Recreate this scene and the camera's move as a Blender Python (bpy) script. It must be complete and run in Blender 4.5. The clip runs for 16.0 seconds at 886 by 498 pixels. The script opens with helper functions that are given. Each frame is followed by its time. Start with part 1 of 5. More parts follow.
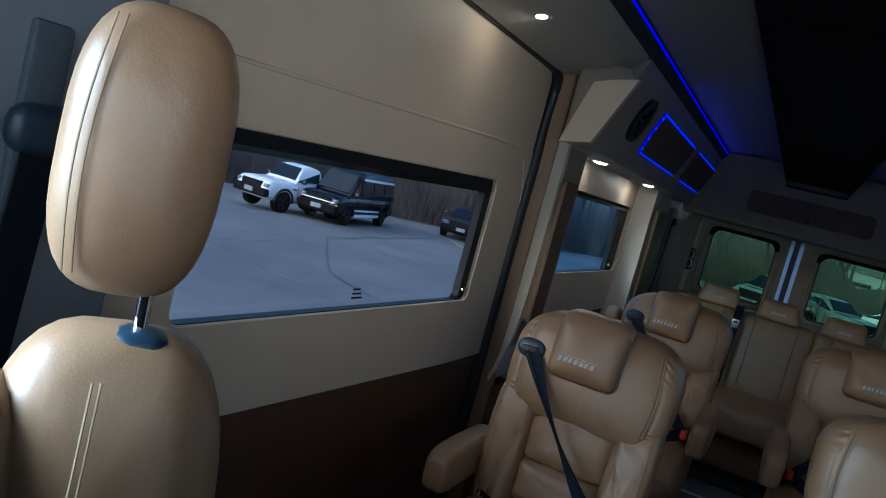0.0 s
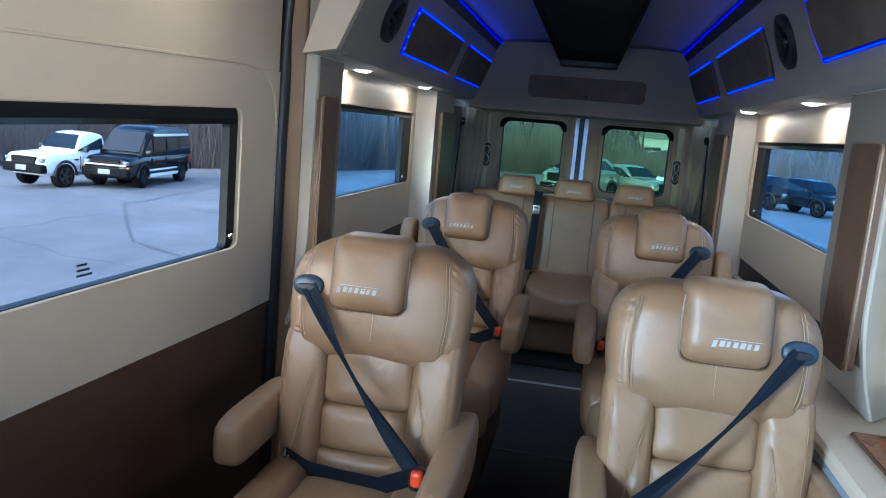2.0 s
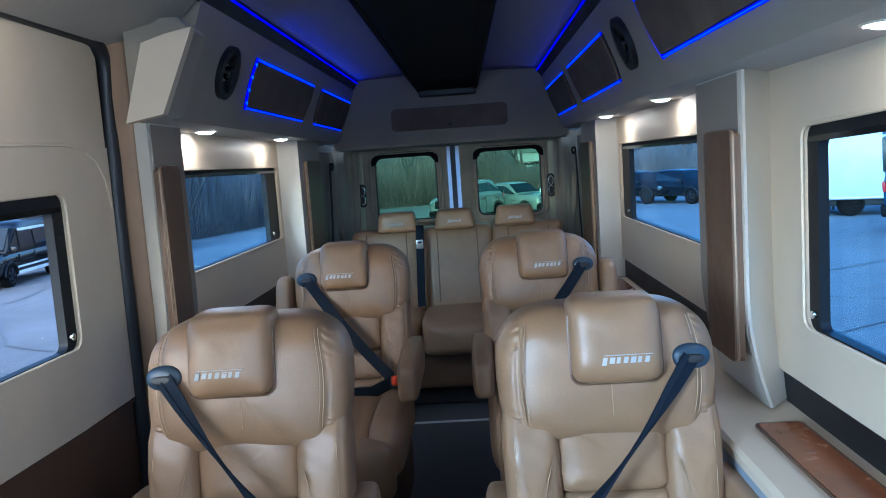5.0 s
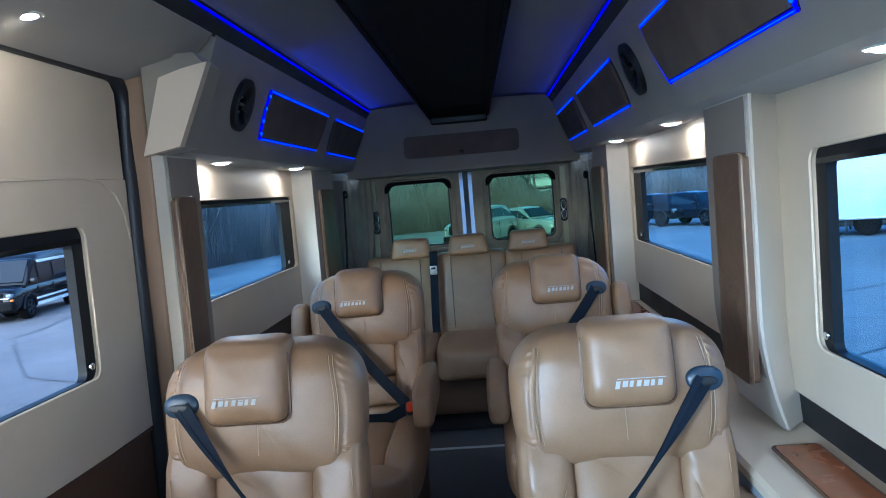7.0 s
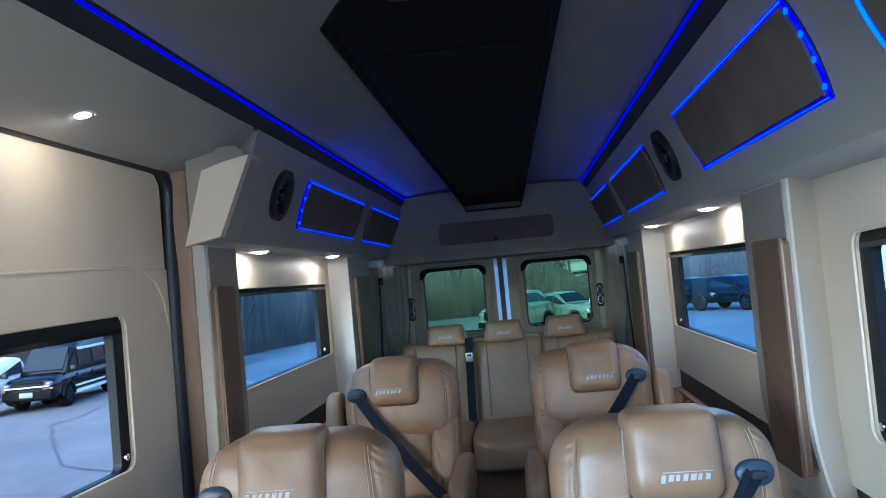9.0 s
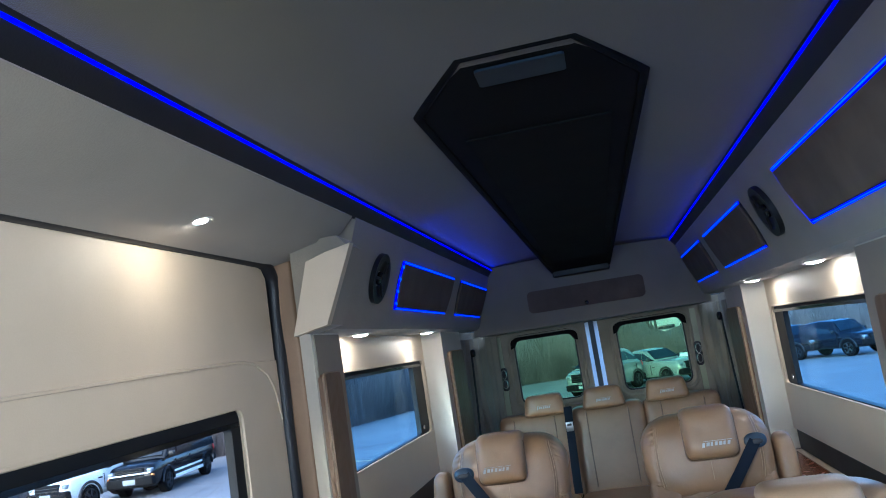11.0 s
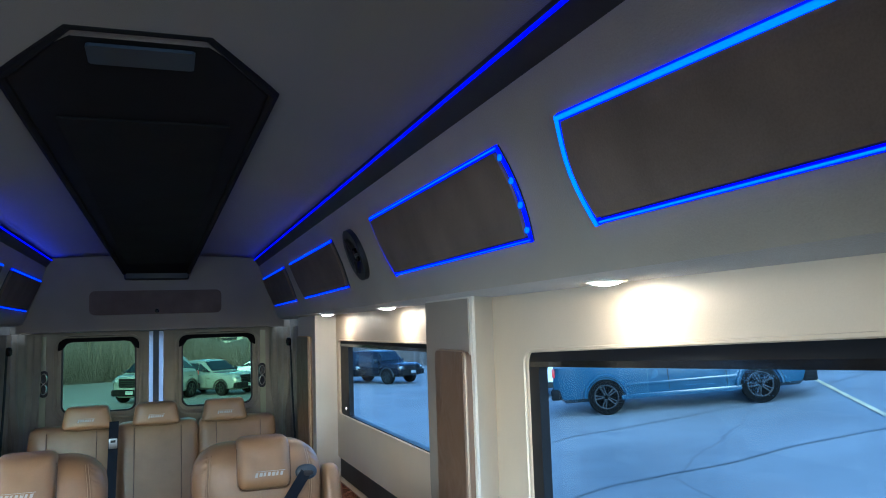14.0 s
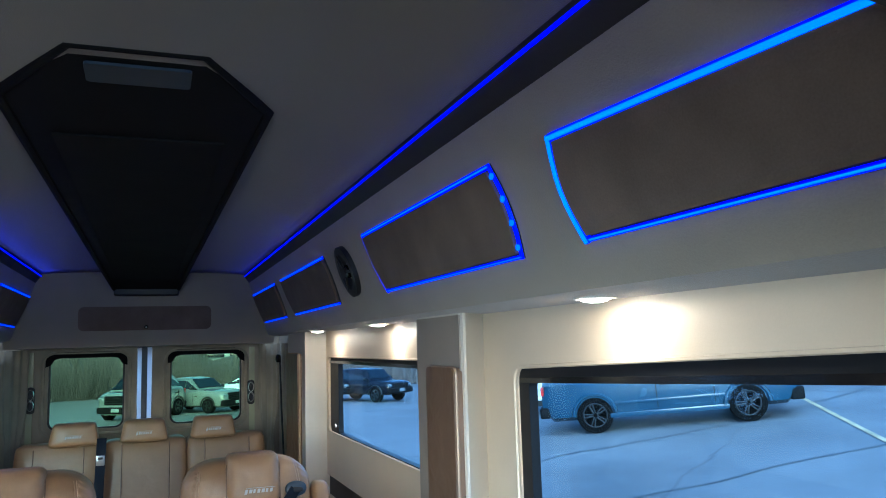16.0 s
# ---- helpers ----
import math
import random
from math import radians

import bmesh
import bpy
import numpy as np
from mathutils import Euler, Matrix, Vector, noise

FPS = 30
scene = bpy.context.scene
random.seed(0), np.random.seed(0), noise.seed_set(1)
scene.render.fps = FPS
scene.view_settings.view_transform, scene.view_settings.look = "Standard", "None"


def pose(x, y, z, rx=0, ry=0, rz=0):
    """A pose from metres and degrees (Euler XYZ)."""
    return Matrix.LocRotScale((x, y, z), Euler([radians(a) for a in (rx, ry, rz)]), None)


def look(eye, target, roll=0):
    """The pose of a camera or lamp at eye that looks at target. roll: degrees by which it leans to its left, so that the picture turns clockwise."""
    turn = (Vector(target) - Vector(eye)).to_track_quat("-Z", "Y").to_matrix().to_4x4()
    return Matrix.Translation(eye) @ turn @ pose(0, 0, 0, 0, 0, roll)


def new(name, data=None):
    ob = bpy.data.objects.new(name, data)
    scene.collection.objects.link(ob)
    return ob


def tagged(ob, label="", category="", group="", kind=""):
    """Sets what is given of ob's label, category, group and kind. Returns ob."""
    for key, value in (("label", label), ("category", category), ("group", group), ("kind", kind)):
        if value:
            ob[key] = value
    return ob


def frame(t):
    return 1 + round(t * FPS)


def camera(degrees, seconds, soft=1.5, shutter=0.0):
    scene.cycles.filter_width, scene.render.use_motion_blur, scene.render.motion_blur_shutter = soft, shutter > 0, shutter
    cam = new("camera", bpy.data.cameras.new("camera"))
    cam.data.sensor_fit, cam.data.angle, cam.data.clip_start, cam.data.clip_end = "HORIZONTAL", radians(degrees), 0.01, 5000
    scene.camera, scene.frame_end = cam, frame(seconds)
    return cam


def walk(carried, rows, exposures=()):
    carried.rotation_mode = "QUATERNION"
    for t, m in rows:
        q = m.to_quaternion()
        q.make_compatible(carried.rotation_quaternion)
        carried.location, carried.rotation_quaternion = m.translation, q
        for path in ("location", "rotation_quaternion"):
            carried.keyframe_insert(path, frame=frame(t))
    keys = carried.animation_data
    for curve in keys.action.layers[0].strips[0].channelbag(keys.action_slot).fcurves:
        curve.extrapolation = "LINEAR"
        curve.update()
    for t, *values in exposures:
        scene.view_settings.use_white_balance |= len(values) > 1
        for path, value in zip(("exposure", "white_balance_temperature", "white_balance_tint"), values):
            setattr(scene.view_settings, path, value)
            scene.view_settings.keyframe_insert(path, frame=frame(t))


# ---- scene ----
# ---- camera ----
cam = camera(59.8, 16.0, soft=1.0)
PATH = [
    (0, (-0.003, -1.037, 1.264), (-0.808, 0.782, 1.063), 14.86),
    (0.5, (0.025, -0.980, 1.274), (-0.670, 0.883, 1.056), 13.47),
    (1, (0.066, -0.925, 1.261), (-0.479, 0.979, 0.985), 9.78),
    (1.5, (0.064, -0.877, 1.269), (-0.374, 1.054, 0.982), 6.65),
    (2, (0.077, -0.813, 1.270), (-0.273, 1.131, 0.955), 4.88),
    (2.5, (0.083, -0.778, 1.276), (-0.207, 1.174, 0.948), 3.95),
    (3, (0.093, -0.720, 1.274), (-0.132, 1.237, 0.928), 3.73),
    (3.5, (0.107, -0.657, 1.267), (-0.047, 1.292, 0.845), 1.87),
    (4, (0.113, -0.613, 1.263), (0.010, 1.326, 0.784), 1.15),
    (4.5, (0.123, -0.648, 1.273), (0.023, 1.317, 0.914), -0.29),
    (5, (0.138, -0.678, 1.281), (0.042, 1.307, 1.062), -3.90),
    (5.2, (0.147, -0.693, 1.291), (0.053, 1.297, 1.108), -5.10),
    (7.3, (0.143, -0.697, 1.280), (0.010, 1.293, 1.130), -4.82),
    (7.5, (0.142, -0.696, 1.278), (0.011, 1.294, 1.124), -5.04),
    (8, (0.143, -0.694, 1.278), (0.021, 1.296, 1.124), -5.60),
    (8.5, (0.142, -0.703, 1.271), (0.011, 1.291, 1.181), -5.19),
    (9, (0.141, -0.693, 1.289), (-0.058, 1.295, 1.367), -5.18),
    (9.5, (0.116, -0.667, 1.305), (-0.209, 1.296, 1.510), -6.78),
    (9.7, (0.113, -0.672, 1.318), (-0.278, 1.273, 1.570), -8.43),
    (11.8, (0.071, -0.718, 1.328), (-0.265, 1.235, 1.598), -9.33),
    (12, (0.082, -0.692, 1.328), (-0.186, 1.274, 1.579), -8.08),
    (12.5, (0.076, -0.668, 1.337), (0.090, 1.318, 1.566), -4.96),
    (13, (0.063, -0.661, 1.344), (0.357, 1.303, 1.579), -3.37),
    (13.5, (0.049, -0.640, 1.360), (0.562, 1.284, 1.543), -2.74),
    (14, (0.046, -0.637, 1.377), (0.723, 1.234, 1.574), -1.85),
    (14.5, (0.047, -0.643, 1.381), (0.832, 1.182, 1.609), -1.76),
    (15, (0.053, -0.647, 1.380), (0.957, 1.117, 1.643), -2.64),
    (15.5, (0.048, -0.650, 1.381), (0.963, 1.108, 1.650), -3.33),
    (16, (0.033, -0.656, 1.373), (0.736, 1.201, 1.615), -1.67),
]
walk(cam, [(t, look(eye, target, roll)) for t, eye, target, roll in PATH],
     exposures=[(0.0, 0.74, 5270, 5), (0.5, 1.7, 5420, 5), (1.0, 2.25, 5470, 5), (1.5, 2.35, 5370, 5), (3.0, 2.3, 5070, 5), (5.0, 2.25, 4970, 5), (9.0, 2.26, 4970, 5), (11.8, 2.56, 5170, 5), (12.7, 2.48, 5250, 5), (13.7, 2.44, 5520, 5), (16.0, 2.46, 5560, 5)])

# ---- world and lamps ----
world = bpy.data.worlds.new("sky")
scene.world = world
world.use_nodes = True
wn, wl = world.node_tree.nodes, world.node_tree.links
sky = wn.new("ShaderNodeTexSky")
sky.sky_type, sky.sun_disc = "NISHITA", False
sky.sun_elevation, sky.sun_rotation = radians(16), radians(200)
sky.air_density, sky.dust_density, sky.ozone_density = 1.0, 3.0, 3.0
cool = wn.new("ShaderNodeMix")
cool.data_type, cool.blend_type = "RGBA", "MULTIPLY"
cool.inputs["Factor"].default_value, cool.inputs[7].default_value = 1.0, (0.94, 0.98, 1.04, 1)
wl.new(sky.outputs["Color"], cool.inputs[6])
wl.new(cool.outputs[2], wn["Background"].inputs["Color"])
wn["Background"].inputs["Strength"].default_value = 0.145
sun_data = bpy.data.lights.new("sun", "SUN")
sun_data.energy, sun_data.angle, sun_data.color = 0.95, radians(75), (0.92, 0.96, 1.0)
sun = new("sun", sun_data)
sun.matrix_world = look((0, 0, 30), (2, 9, 18))
# daylight through the windscreen behind the camera
ws_data = bpy.data.lights.new("windscreen_daylight", "AREA")
ws_data.shape, ws_data.size, ws_data.size_y = "RECTANGLE", 1.4, 0.42
ws_data.energy, ws_data.color = 2.5, (0.68, 0.85, 1.0)
ws = new("windscreen_daylight", ws_data)
ws_data.spread = radians(110)
ws.matrix_world = look((0, -2.28, 1.42), (0, 0.2, 0.75))
# daylight through the cab's side window
cw_data = bpy.data.lights.new("cab_window_daylight", "AREA")
cw_data.shape, cw_data.size, cw_data.size_y = "RECTANGLE", 0.55, 0.5
cw_data.spread = radians(60)
cw_data.energy, cw_data.color = 3.6, (0.66, 0.84, 1.0)
cw = new("cab_window_daylight", cw_data)
cw.matrix_world = look((-0.832, -1.03, 1.18), (-0.162, -0.29, 0.86))

# daylight through the driver's window
dw_data = bpy.data.lights.new("driver_window_daylight", "AREA")
dw_data.shape, dw_data.size, dw_data.size_y = "RECTANGLE", 1.15, 0.5
dw_data.spread = radians(46)
dw_data.energy, dw_data.color = 1.2, (1.0, 0.95, 0.88)
dw = new("driver_window_daylight", dw_data)
dw.matrix_world = look((0.86, -1.47, 1.22), (-0.84, 0.35, 1.36))
# light that the left and right LED lines throw on the ceiling
for cx, watts in ((-0.525, 0.10), (0.525, 0.03)):
    cd = bpy.data.lights.new("cove_glow", "AREA")
    cd.shape, cd.size, cd.size_y = "RECTANGLE", 1.9, 0.012
    cd.energy, cd.color = watts, (0.02, 0.04, 1.0)
    cg = new("cove_glow", cd)
    cg.matrix_world = look((cx, 3.05, 1.800), (cx * 0.86, 3.05, 1.86))


# ---- materials ----
def mat(name, base, rough=0.6, metal=0.0, vary=0.12, scale=6.0, fine=160.0, bump=0.15, spec=0.5, coat=0.0, sheen=0.0, dark=None):
    """A surface with cloudy wear at a large scale and grain with relief at a small one."""
    m = bpy.data.materials.new(name)
    m.use_nodes = True
    n, l = m.node_tree.nodes, m.node_tree.links
    b = n["Principled BSDF"]
    b.inputs["Metallic"].default_value = metal
    b.inputs["Specular IOR Level"].default_value = spec
    b.inputs["Coat Weight"].default_value = coat
    b.inputs["Sheen Weight"].default_value = sheen
    tc = n.new("ShaderNodeTexCoord")
    big, small = n.new("ShaderNodeTexNoise"), n.new("ShaderNodeTexNoise")
    big.inputs["Scale"].default_value, big.inputs["Detail"].default_value = scale, 5
    small.inputs["Scale"].default_value, small.inputs["Detail"].default_value = fine, 3
    l.new(tc.outputs["Object"], big.inputs["Vector"])
    l.new(tc.outputs["Object"], small.inputs["Vector"])
    ramp = n.new("ShaderNodeValToRGB")
    lo = dark or tuple(c * (1 - 2 * vary) for c in base)
    hi = tuple(min(1, c * (1 + vary)) for c in base)
    ramp.color_ramp.elements[0].color, ramp.color_ramp.elements[1].color = (*lo, 1), (*hi, 1)
    ramp.color_ramp.elements[0].position, ramp.color_ramp.elements[1].position = 0.28, 0.72
    add = n.new("ShaderNodeMath")
    add.operation = "MULTIPLY_ADD"
    add.inputs[1].default_value = 0.25
    l.new(small.outputs["Fac"], add.inputs[0])
    sub = n.new("ShaderNodeMath")
    sub.operation = "MULTIPLY"
    sub.inputs[1].default_value = 0.78
    l.new(big.outputs["Fac"], sub.inputs[0])
    l.new(sub.outputs[0], add.inputs[2])
    l.new(add.outputs[0], ramp.inputs["Fac"])
    l.new(ramp.outputs["Color"], b.inputs["Base Color"])
    rr = n.new("ShaderNodeMapRange")
    rr.inputs["To Min"].default_value, rr.inputs["To Max"].default_value = max(0.02, rough - 0.1), min(1, rough + 0.1)
    l.new(big.outputs["Fac"], rr.inputs["Value"])
    l.new(rr.outputs["Result"], b.inputs["Roughness"])
    if bump:
        bp = n.new("ShaderNodeBump")
        bp.inputs["Strength"].default_value, bp.inputs["Distance"].default_value = bump, 0.003
        l.new(small.outputs["Fac"], bp.inputs["Height"])
        l.new(bp.outputs["Normal"], b.inputs["Normal"])
    return m


def leather(name, base, rough=0.42, crease=0.5, vary=0.1):
    """Grained hide: small cells for the pores, soft creases, a slight gloss."""
    m = mat(name, base, rough, vary=vary, scale=9, fine=260, bump=0.0, spec=0.5)
    n, l = m.node_tree.nodes, m.node_tree.links
    tc = [x for x in n if x.bl_idname == "ShaderNodeTexCoord"][0]
    vo, cr = n.new("ShaderNodeTexVoronoi"), n.new("ShaderNodeTexNoise")
    vo.inputs["Scale"].default_value = 330
    cr.inputs["Scale"].default_value, cr.inputs["Detail"].default_value, cr.inputs["Distortion"].default_value = 11, 2, 0.5
    l.new(tc.outputs["Object"], vo.inputs["Vector"])
    l.new(tc.outputs["Object"], cr.inputs["Vector"])
    b1, b2 = n.new("ShaderNodeBump"), n.new("ShaderNodeBump")
    b1.inputs["Strength"].default_value, b1.inputs["Distance"].default_value = 0.12, 0.001
    b2.inputs["Strength"].default_value, b2.inputs["Distance"].default_value = crease, 0.012
    l.new(vo.outputs["Distance"], b1.inputs["Height"])
    l.new(cr.outputs["Fac"], b2.inputs["Height"])
    l.new(b1.outputs["Normal"], b2.inputs["Normal"])
    l.new(b2.outputs["Normal"], n["Principled BSDF"].inputs["Normal"])
    return m


def glow(name, color, strength):
    m = bpy.data.materials.new(name)
    m.use_nodes = True
    b = m.node_tree.nodes["Principled BSDF"]
    b.inputs["Base Color"].default_value = (*[0.4 * c for c in color], 1)
    b.inputs["Emission Color"].default_value = (*color, 1)
    b.inputs["Emission Strength"].default_value = strength
    return m


def glass(name, tint, gloss=0.06):
    """A flat tinted pane: light passes straight through, with a thin reflection."""
    m = bpy.data.materials.new(name)
    m.use_nodes = True
    n, l = m.node_tree.nodes, m.node_tree.links
    n.remove(n["Principled BSDF"])
    tr, gl, mix, fr = (n.new("ShaderNodeBsdfTransparent"), n.new("ShaderNodeBsdfGlossy"), n.new("ShaderNodeMixShader"), n.new("ShaderNodeLayerWeight"))
    pw = n.new("ShaderNodeMath")
    pw.operation = "POWER"
    pw.inputs[1].default_value = 5.0
    ga = n.new("ShaderNodeMath")
    ga.operation = "MULTIPLY_ADD"
    ga.inputs[1].default_value, ga.inputs[2].default_value = 0.09, gloss * 0.4
    tr.inputs["Color"].default_value = (*tint, 1)
    gl.inputs["Roughness"].default_value = 0.02
    l.new(fr.outputs["Facing"], pw.inputs[0])
    l.new(pw.outputs[0], ga.inputs[0])
    l.new(ga.outputs[0], mix.inputs["Fac"])
    l.new(tr.outputs[0], mix.inputs[1])
    l.new(gl.outputs[0], mix.inputs[2])
    l.new(mix.outputs[0], n["Material Output"].inputs["Surface"])
    return m


TAN = leather("tan_leather", (0.282, 0.168, 0.088), 0.39, 0.22)
TAN_TRIM = leather("tan_trim_vinyl", (0.27, 0.165, 0.09), 0.5, 0.15)
BROWN = leather("brown_panel_vinyl", (0.085, 0.042, 0.022), 0.5, 0.15)
PADBROWN = leather("brown_pad", (0.14, 0.078, 0.042), 0.45)
CREAM = leather("cream_vinyl", (0.56, 0.455, 0.325), 0.55, 0.03, 0.03)
IVORY = mat("ivory_plastic", (0.52, 0.47, 0.39), 0.5, vary=0.05, bump=0.05)
SOFFIT = mat("soffit_suede", (0.27, 0.228, 0.17), 0.8, vary=0.1, scale=4, fine=300, bump=0.25, sheen=0.2)
HEADLINER = mat("headliner_cloth", (0.138, 0.112, 0.060), 0.92, vary=0.1, scale=3, fine=420, bump=0.3, sheen=0.3)
SUEDE = mat("dark_brown_suede", (0.145, 0.105, 0.078), 0.9, vary=0.18, scale=7, fine=300, bump=0.25, sheen=0.05, spec=0.2)
BLACK = mat("black_plastic", (0.008, 0.008, 0.009), 0.5, vary=0.2, fine=220, bump=0.1)
DULLBLACK = mat("dull_black", (0.006, 0.006, 0.007), 0.8, vary=0.2, bump=0.05, spec=0.12)
GLOSSBLACK = mat("gloss_black", (0.008, 0.008, 0.009), 0.12, vary=0.1, bump=0.0)
RUBBER = mat("black_rubber", (0.016, 0.017, 0.02), 0.5, vary=0.2, bump=0.08)
CARPET = mat("charcoal_carpet", (0.022, 0.021, 0.022), 0.95, vary=0.3, scale=5, fine=380, bump=0.6, sheen=0.2)
WEB = mat("navy_webbing", (0.005, 0.010, 0.018), 0.7, vary=0.15, scale=30, fine=500, bump=0.3, spec=0.2)
WEBPLASTIC = mat("slate_plastic", (0.016, 0.034, 0.056), 0.38, vary=0.1, bump=0.05)
RED = mat("red_buckle", (0.65, 0.05, 0.01), 0.35, vary=0.05, bump=0.0)
CHROME = mat("chrome", (0.75, 0.76, 0.78), 0.12, metal=1.0, vary=0.04, bump=0.0)
STEEL = mat("brushed_steel", (0.5, 0.5, 0.5), 0.35, metal=1.0, vary=0.08, bump=0.1)
STITCH = mat("cream_thread", (0.38, 0.26, 0.15), 0.7, vary=0.1, bump=0.0)
SILVERTHREAD = mat("silver_thread", (0.42, 0.42, 0.41), 0.5, vary=0.1, bump=0.0)
SLATE = mat("slate_grey_trim", (0.09, 0.11, 0.13), 0.6, vary=0.12, bump=0.15)
CURTAIN = mat("taupe_curtain", (0.36, 0.32, 0.25), 0.85, vary=0.12, scale=8, fine=500, bump=0.35, sheen=0.2)
GREYTRIM = mat("grey_blue_trim", (0.22, 0.25, 0.28), 0.55, vary=0.08, bump=0.15)
LED = glow("blue_led", (0.0, 0.002, 1.0), 0.42)
LEDHOT = glow("blue_led_core", (0.0, 0.10, 1.0), 0.42)
LEDWIDE = glow("blue_led_bright_core", (0.0, 0.13, 1.0), 0.42)
LAMP = glow("white_lamp", (1.0, 0.96, 0.92), 14.0)
PANE = glass("blue_tinted_glass", (0.62, 0.82, 0.95))
PANE_DOOR = glass("grey_tinted_glass", (0.97, 0.98, 0.99))
PANE_GREEN = glass("green_tinted_glass", (0.50, 0.68, 0.52), 0.0)
TINTBAND = mat("dark_tinted_band", (0.006, 0.008, 0.011), 0.5, vary=0.15, bump=0.0, spec=0.2)
JAMBPAINT = mat("pale_jamb_paint", (0.46, 0.48, 0.33), 0.25, vary=0.08, bump=0.0, coat=0.3)
TAUPE = mat("taupe_lining", (0.27, 0.225, 0.175), 0.6, vary=0.06, bump=0.08)
BRONZE = mat("bronze_edge", (0.3, 0.21, 0.14), 0.45, metal=0.3, bump=0.0)
DAYWHITE = mat("white_door_edge", (0.86, 0.88, 0.9), 0.25, vary=0.05, bump=0.0)

GAPLIGHT = bpy.data.materials.new("translucent_door_seal")
GAPLIGHT.use_nodes = True
gn, gl_ = GAPLIGHT.node_tree.nodes, GAPLIGHT.node_tree.links
gt, gm = gn.new("ShaderNodeBsdfTranslucent"), gn.new("ShaderNodeMixShader")
gt.inputs["Color"].default_value = (0.95, 0.97, 1.0, 1)
gn["Principled BSDF"].inputs["Base Color"].default_value = (0.8, 0.82, 0.85, 1)
gm.inputs["Fac"].default_value = 0.9
gl_.new(gn["Principled BSDF"].outputs[0], gm.inputs[1])
gl_.new(gt.outputs[0], gm.inputs[2])
gl_.new(gm.outputs[0], gn["Material Output"].inputs["Surface"])
WOOD = mat("burl_wood", (0.22, 0.068, 0.024), 0.25, vary=0.2, scale=9, fine=70, bump=0.02, coat=0.2, spec=0.35)
wnode = WOOD.node_tree
for nd in wnode.nodes:
    if nd.bl_idname == "ShaderNodeTexNoise":
        nd.inputs["Distortion"].default_value = 1.2


# ---- mesh helpers ----
def link_mesh(name, verts, faces, material, parent=None, label="", smooth=False):
    me = bpy.data.meshes.new(name)
    me.from_pydata([tuple(v) for v in verts], [], faces)
    me.update()
    bm = bmesh.new()
    bm.from_mesh(me)
    bmesh.ops.recalc_face_normals(bm, faces=bm.faces)
    bm.to_mesh(me)
    bm.free()
    if smooth:
        for p in me.polygons:
            p.use_smooth = True
    me.materials.append(material)
    ob = new(name, me)
    if parent is not None:
        ob.parent = parent
    if label:
        ob["label"] = label
    return ob


def part(name, bm, material, parent=None, label="", smooth=True):
    """Links a bmesh as one mesh object under a thing or a part."""
    me = bpy.data.meshes.new(name)
    bmesh.ops.recalc_face_normals(bm, faces=bm.faces)
    bm.to_mesh(me)
    bm.free()
    for p in me.polygons:
        p.use_smooth = smooth
    if smooth:
        me.set_sharp_from_angle(angle=radians(38))
    me.materials.append(material)
    ob = new(name, me)
    if parent is not None:
        ob.parent = parent
    if label:
        ob["label"] = label
    return ob


def thing(name, label, category, at=(0, 0, 0), group="", kind="", turn=0):
    ob = new(name)
    ob.empty_display_size = 0.05
    ob.matrix_world = pose(*at, 0, 0, turn)
    return tagged(ob, label, category, group, kind)


def box(lo, hi, bevel=0.006, seg=2):
    bm = bmesh.new()
    bmesh.ops.create_cube(bm, size=1)
    for v in bm.verts:
        v.co = Vector([lo[i] + (hi[i] - lo[i]) * (v.co[i] + 0.5) for i in range(3)])
    if bevel:
        bmesh.ops.bevel(bm, geom=bm.edges, offset=min(bevel, 0.45 * min(abs(hi[i] - lo[i]) for i in range(3))), segments=seg, affect="EDGES", profile=0.5)
    return bm


def puff(c, size, p=3.5, q=3.5, nu=28, nv=18):
    """A stuffed form: a superellipsoid of the given full size; p shapes the outline in x-z, q the depth in y."""
    bm = bmesh.new()
    rows = []
    sgn = lambda a, e: math.copysign(abs(a) ** e, a)
    for j in range(nv + 1):
        ph = -math.pi / 2 + math.pi * j / nv
        cy, sy = sgn(math.cos(ph), 2 / q), sgn(math.sin(ph), 2 / q)
        row = []
        for i in range(nu):
            th = 2 * math.pi * i / nu
            row.append(bm.verts.new((c[0] + size[0] / 2 * cy * sgn(math.cos(th), 2 / p), c[1] + size[1] / 2 * sy, c[2] + size[2] / 2 * cy * sgn(math.sin(th), 2 / p))))
        rows.append(row)
    for j in range(nv):
        for i in range(nu):
            a, b = rows[j], rows[j + 1]
            bm.faces.new((a[i], a[(i + 1) % nu], b[(i + 1) % nu], b[i]))
    bmesh.ops.remove_doubles(bm, verts=bm.verts, dist=1e-5)
    return bm


def rrect(u0, u1, v0, v1, r, n=6):
    """A rounded rectangle, anticlockwise. r: one radius, or four (low-left, low-right, top-right, top-left)."""
    rs = r if isinstance(r, (tuple, list)) else (r,) * 4
    pts = []
    for (cu, cv, a0), rad in zip(((u0, v0, 180), (u1, v0, 270), (u1, v1, 0), (u0, v1, 90)), rs):
        su, sv = (1 if cu == u0 else -1), (1 if cv == v0 else -1)
        for k in range(n + 1):
            a = radians(a0 + 90 * k / n)
            pts.append((cu + su * rad + rad * math.cos(a), cv + sv * rad + rad * math.sin(a)))
    return pts


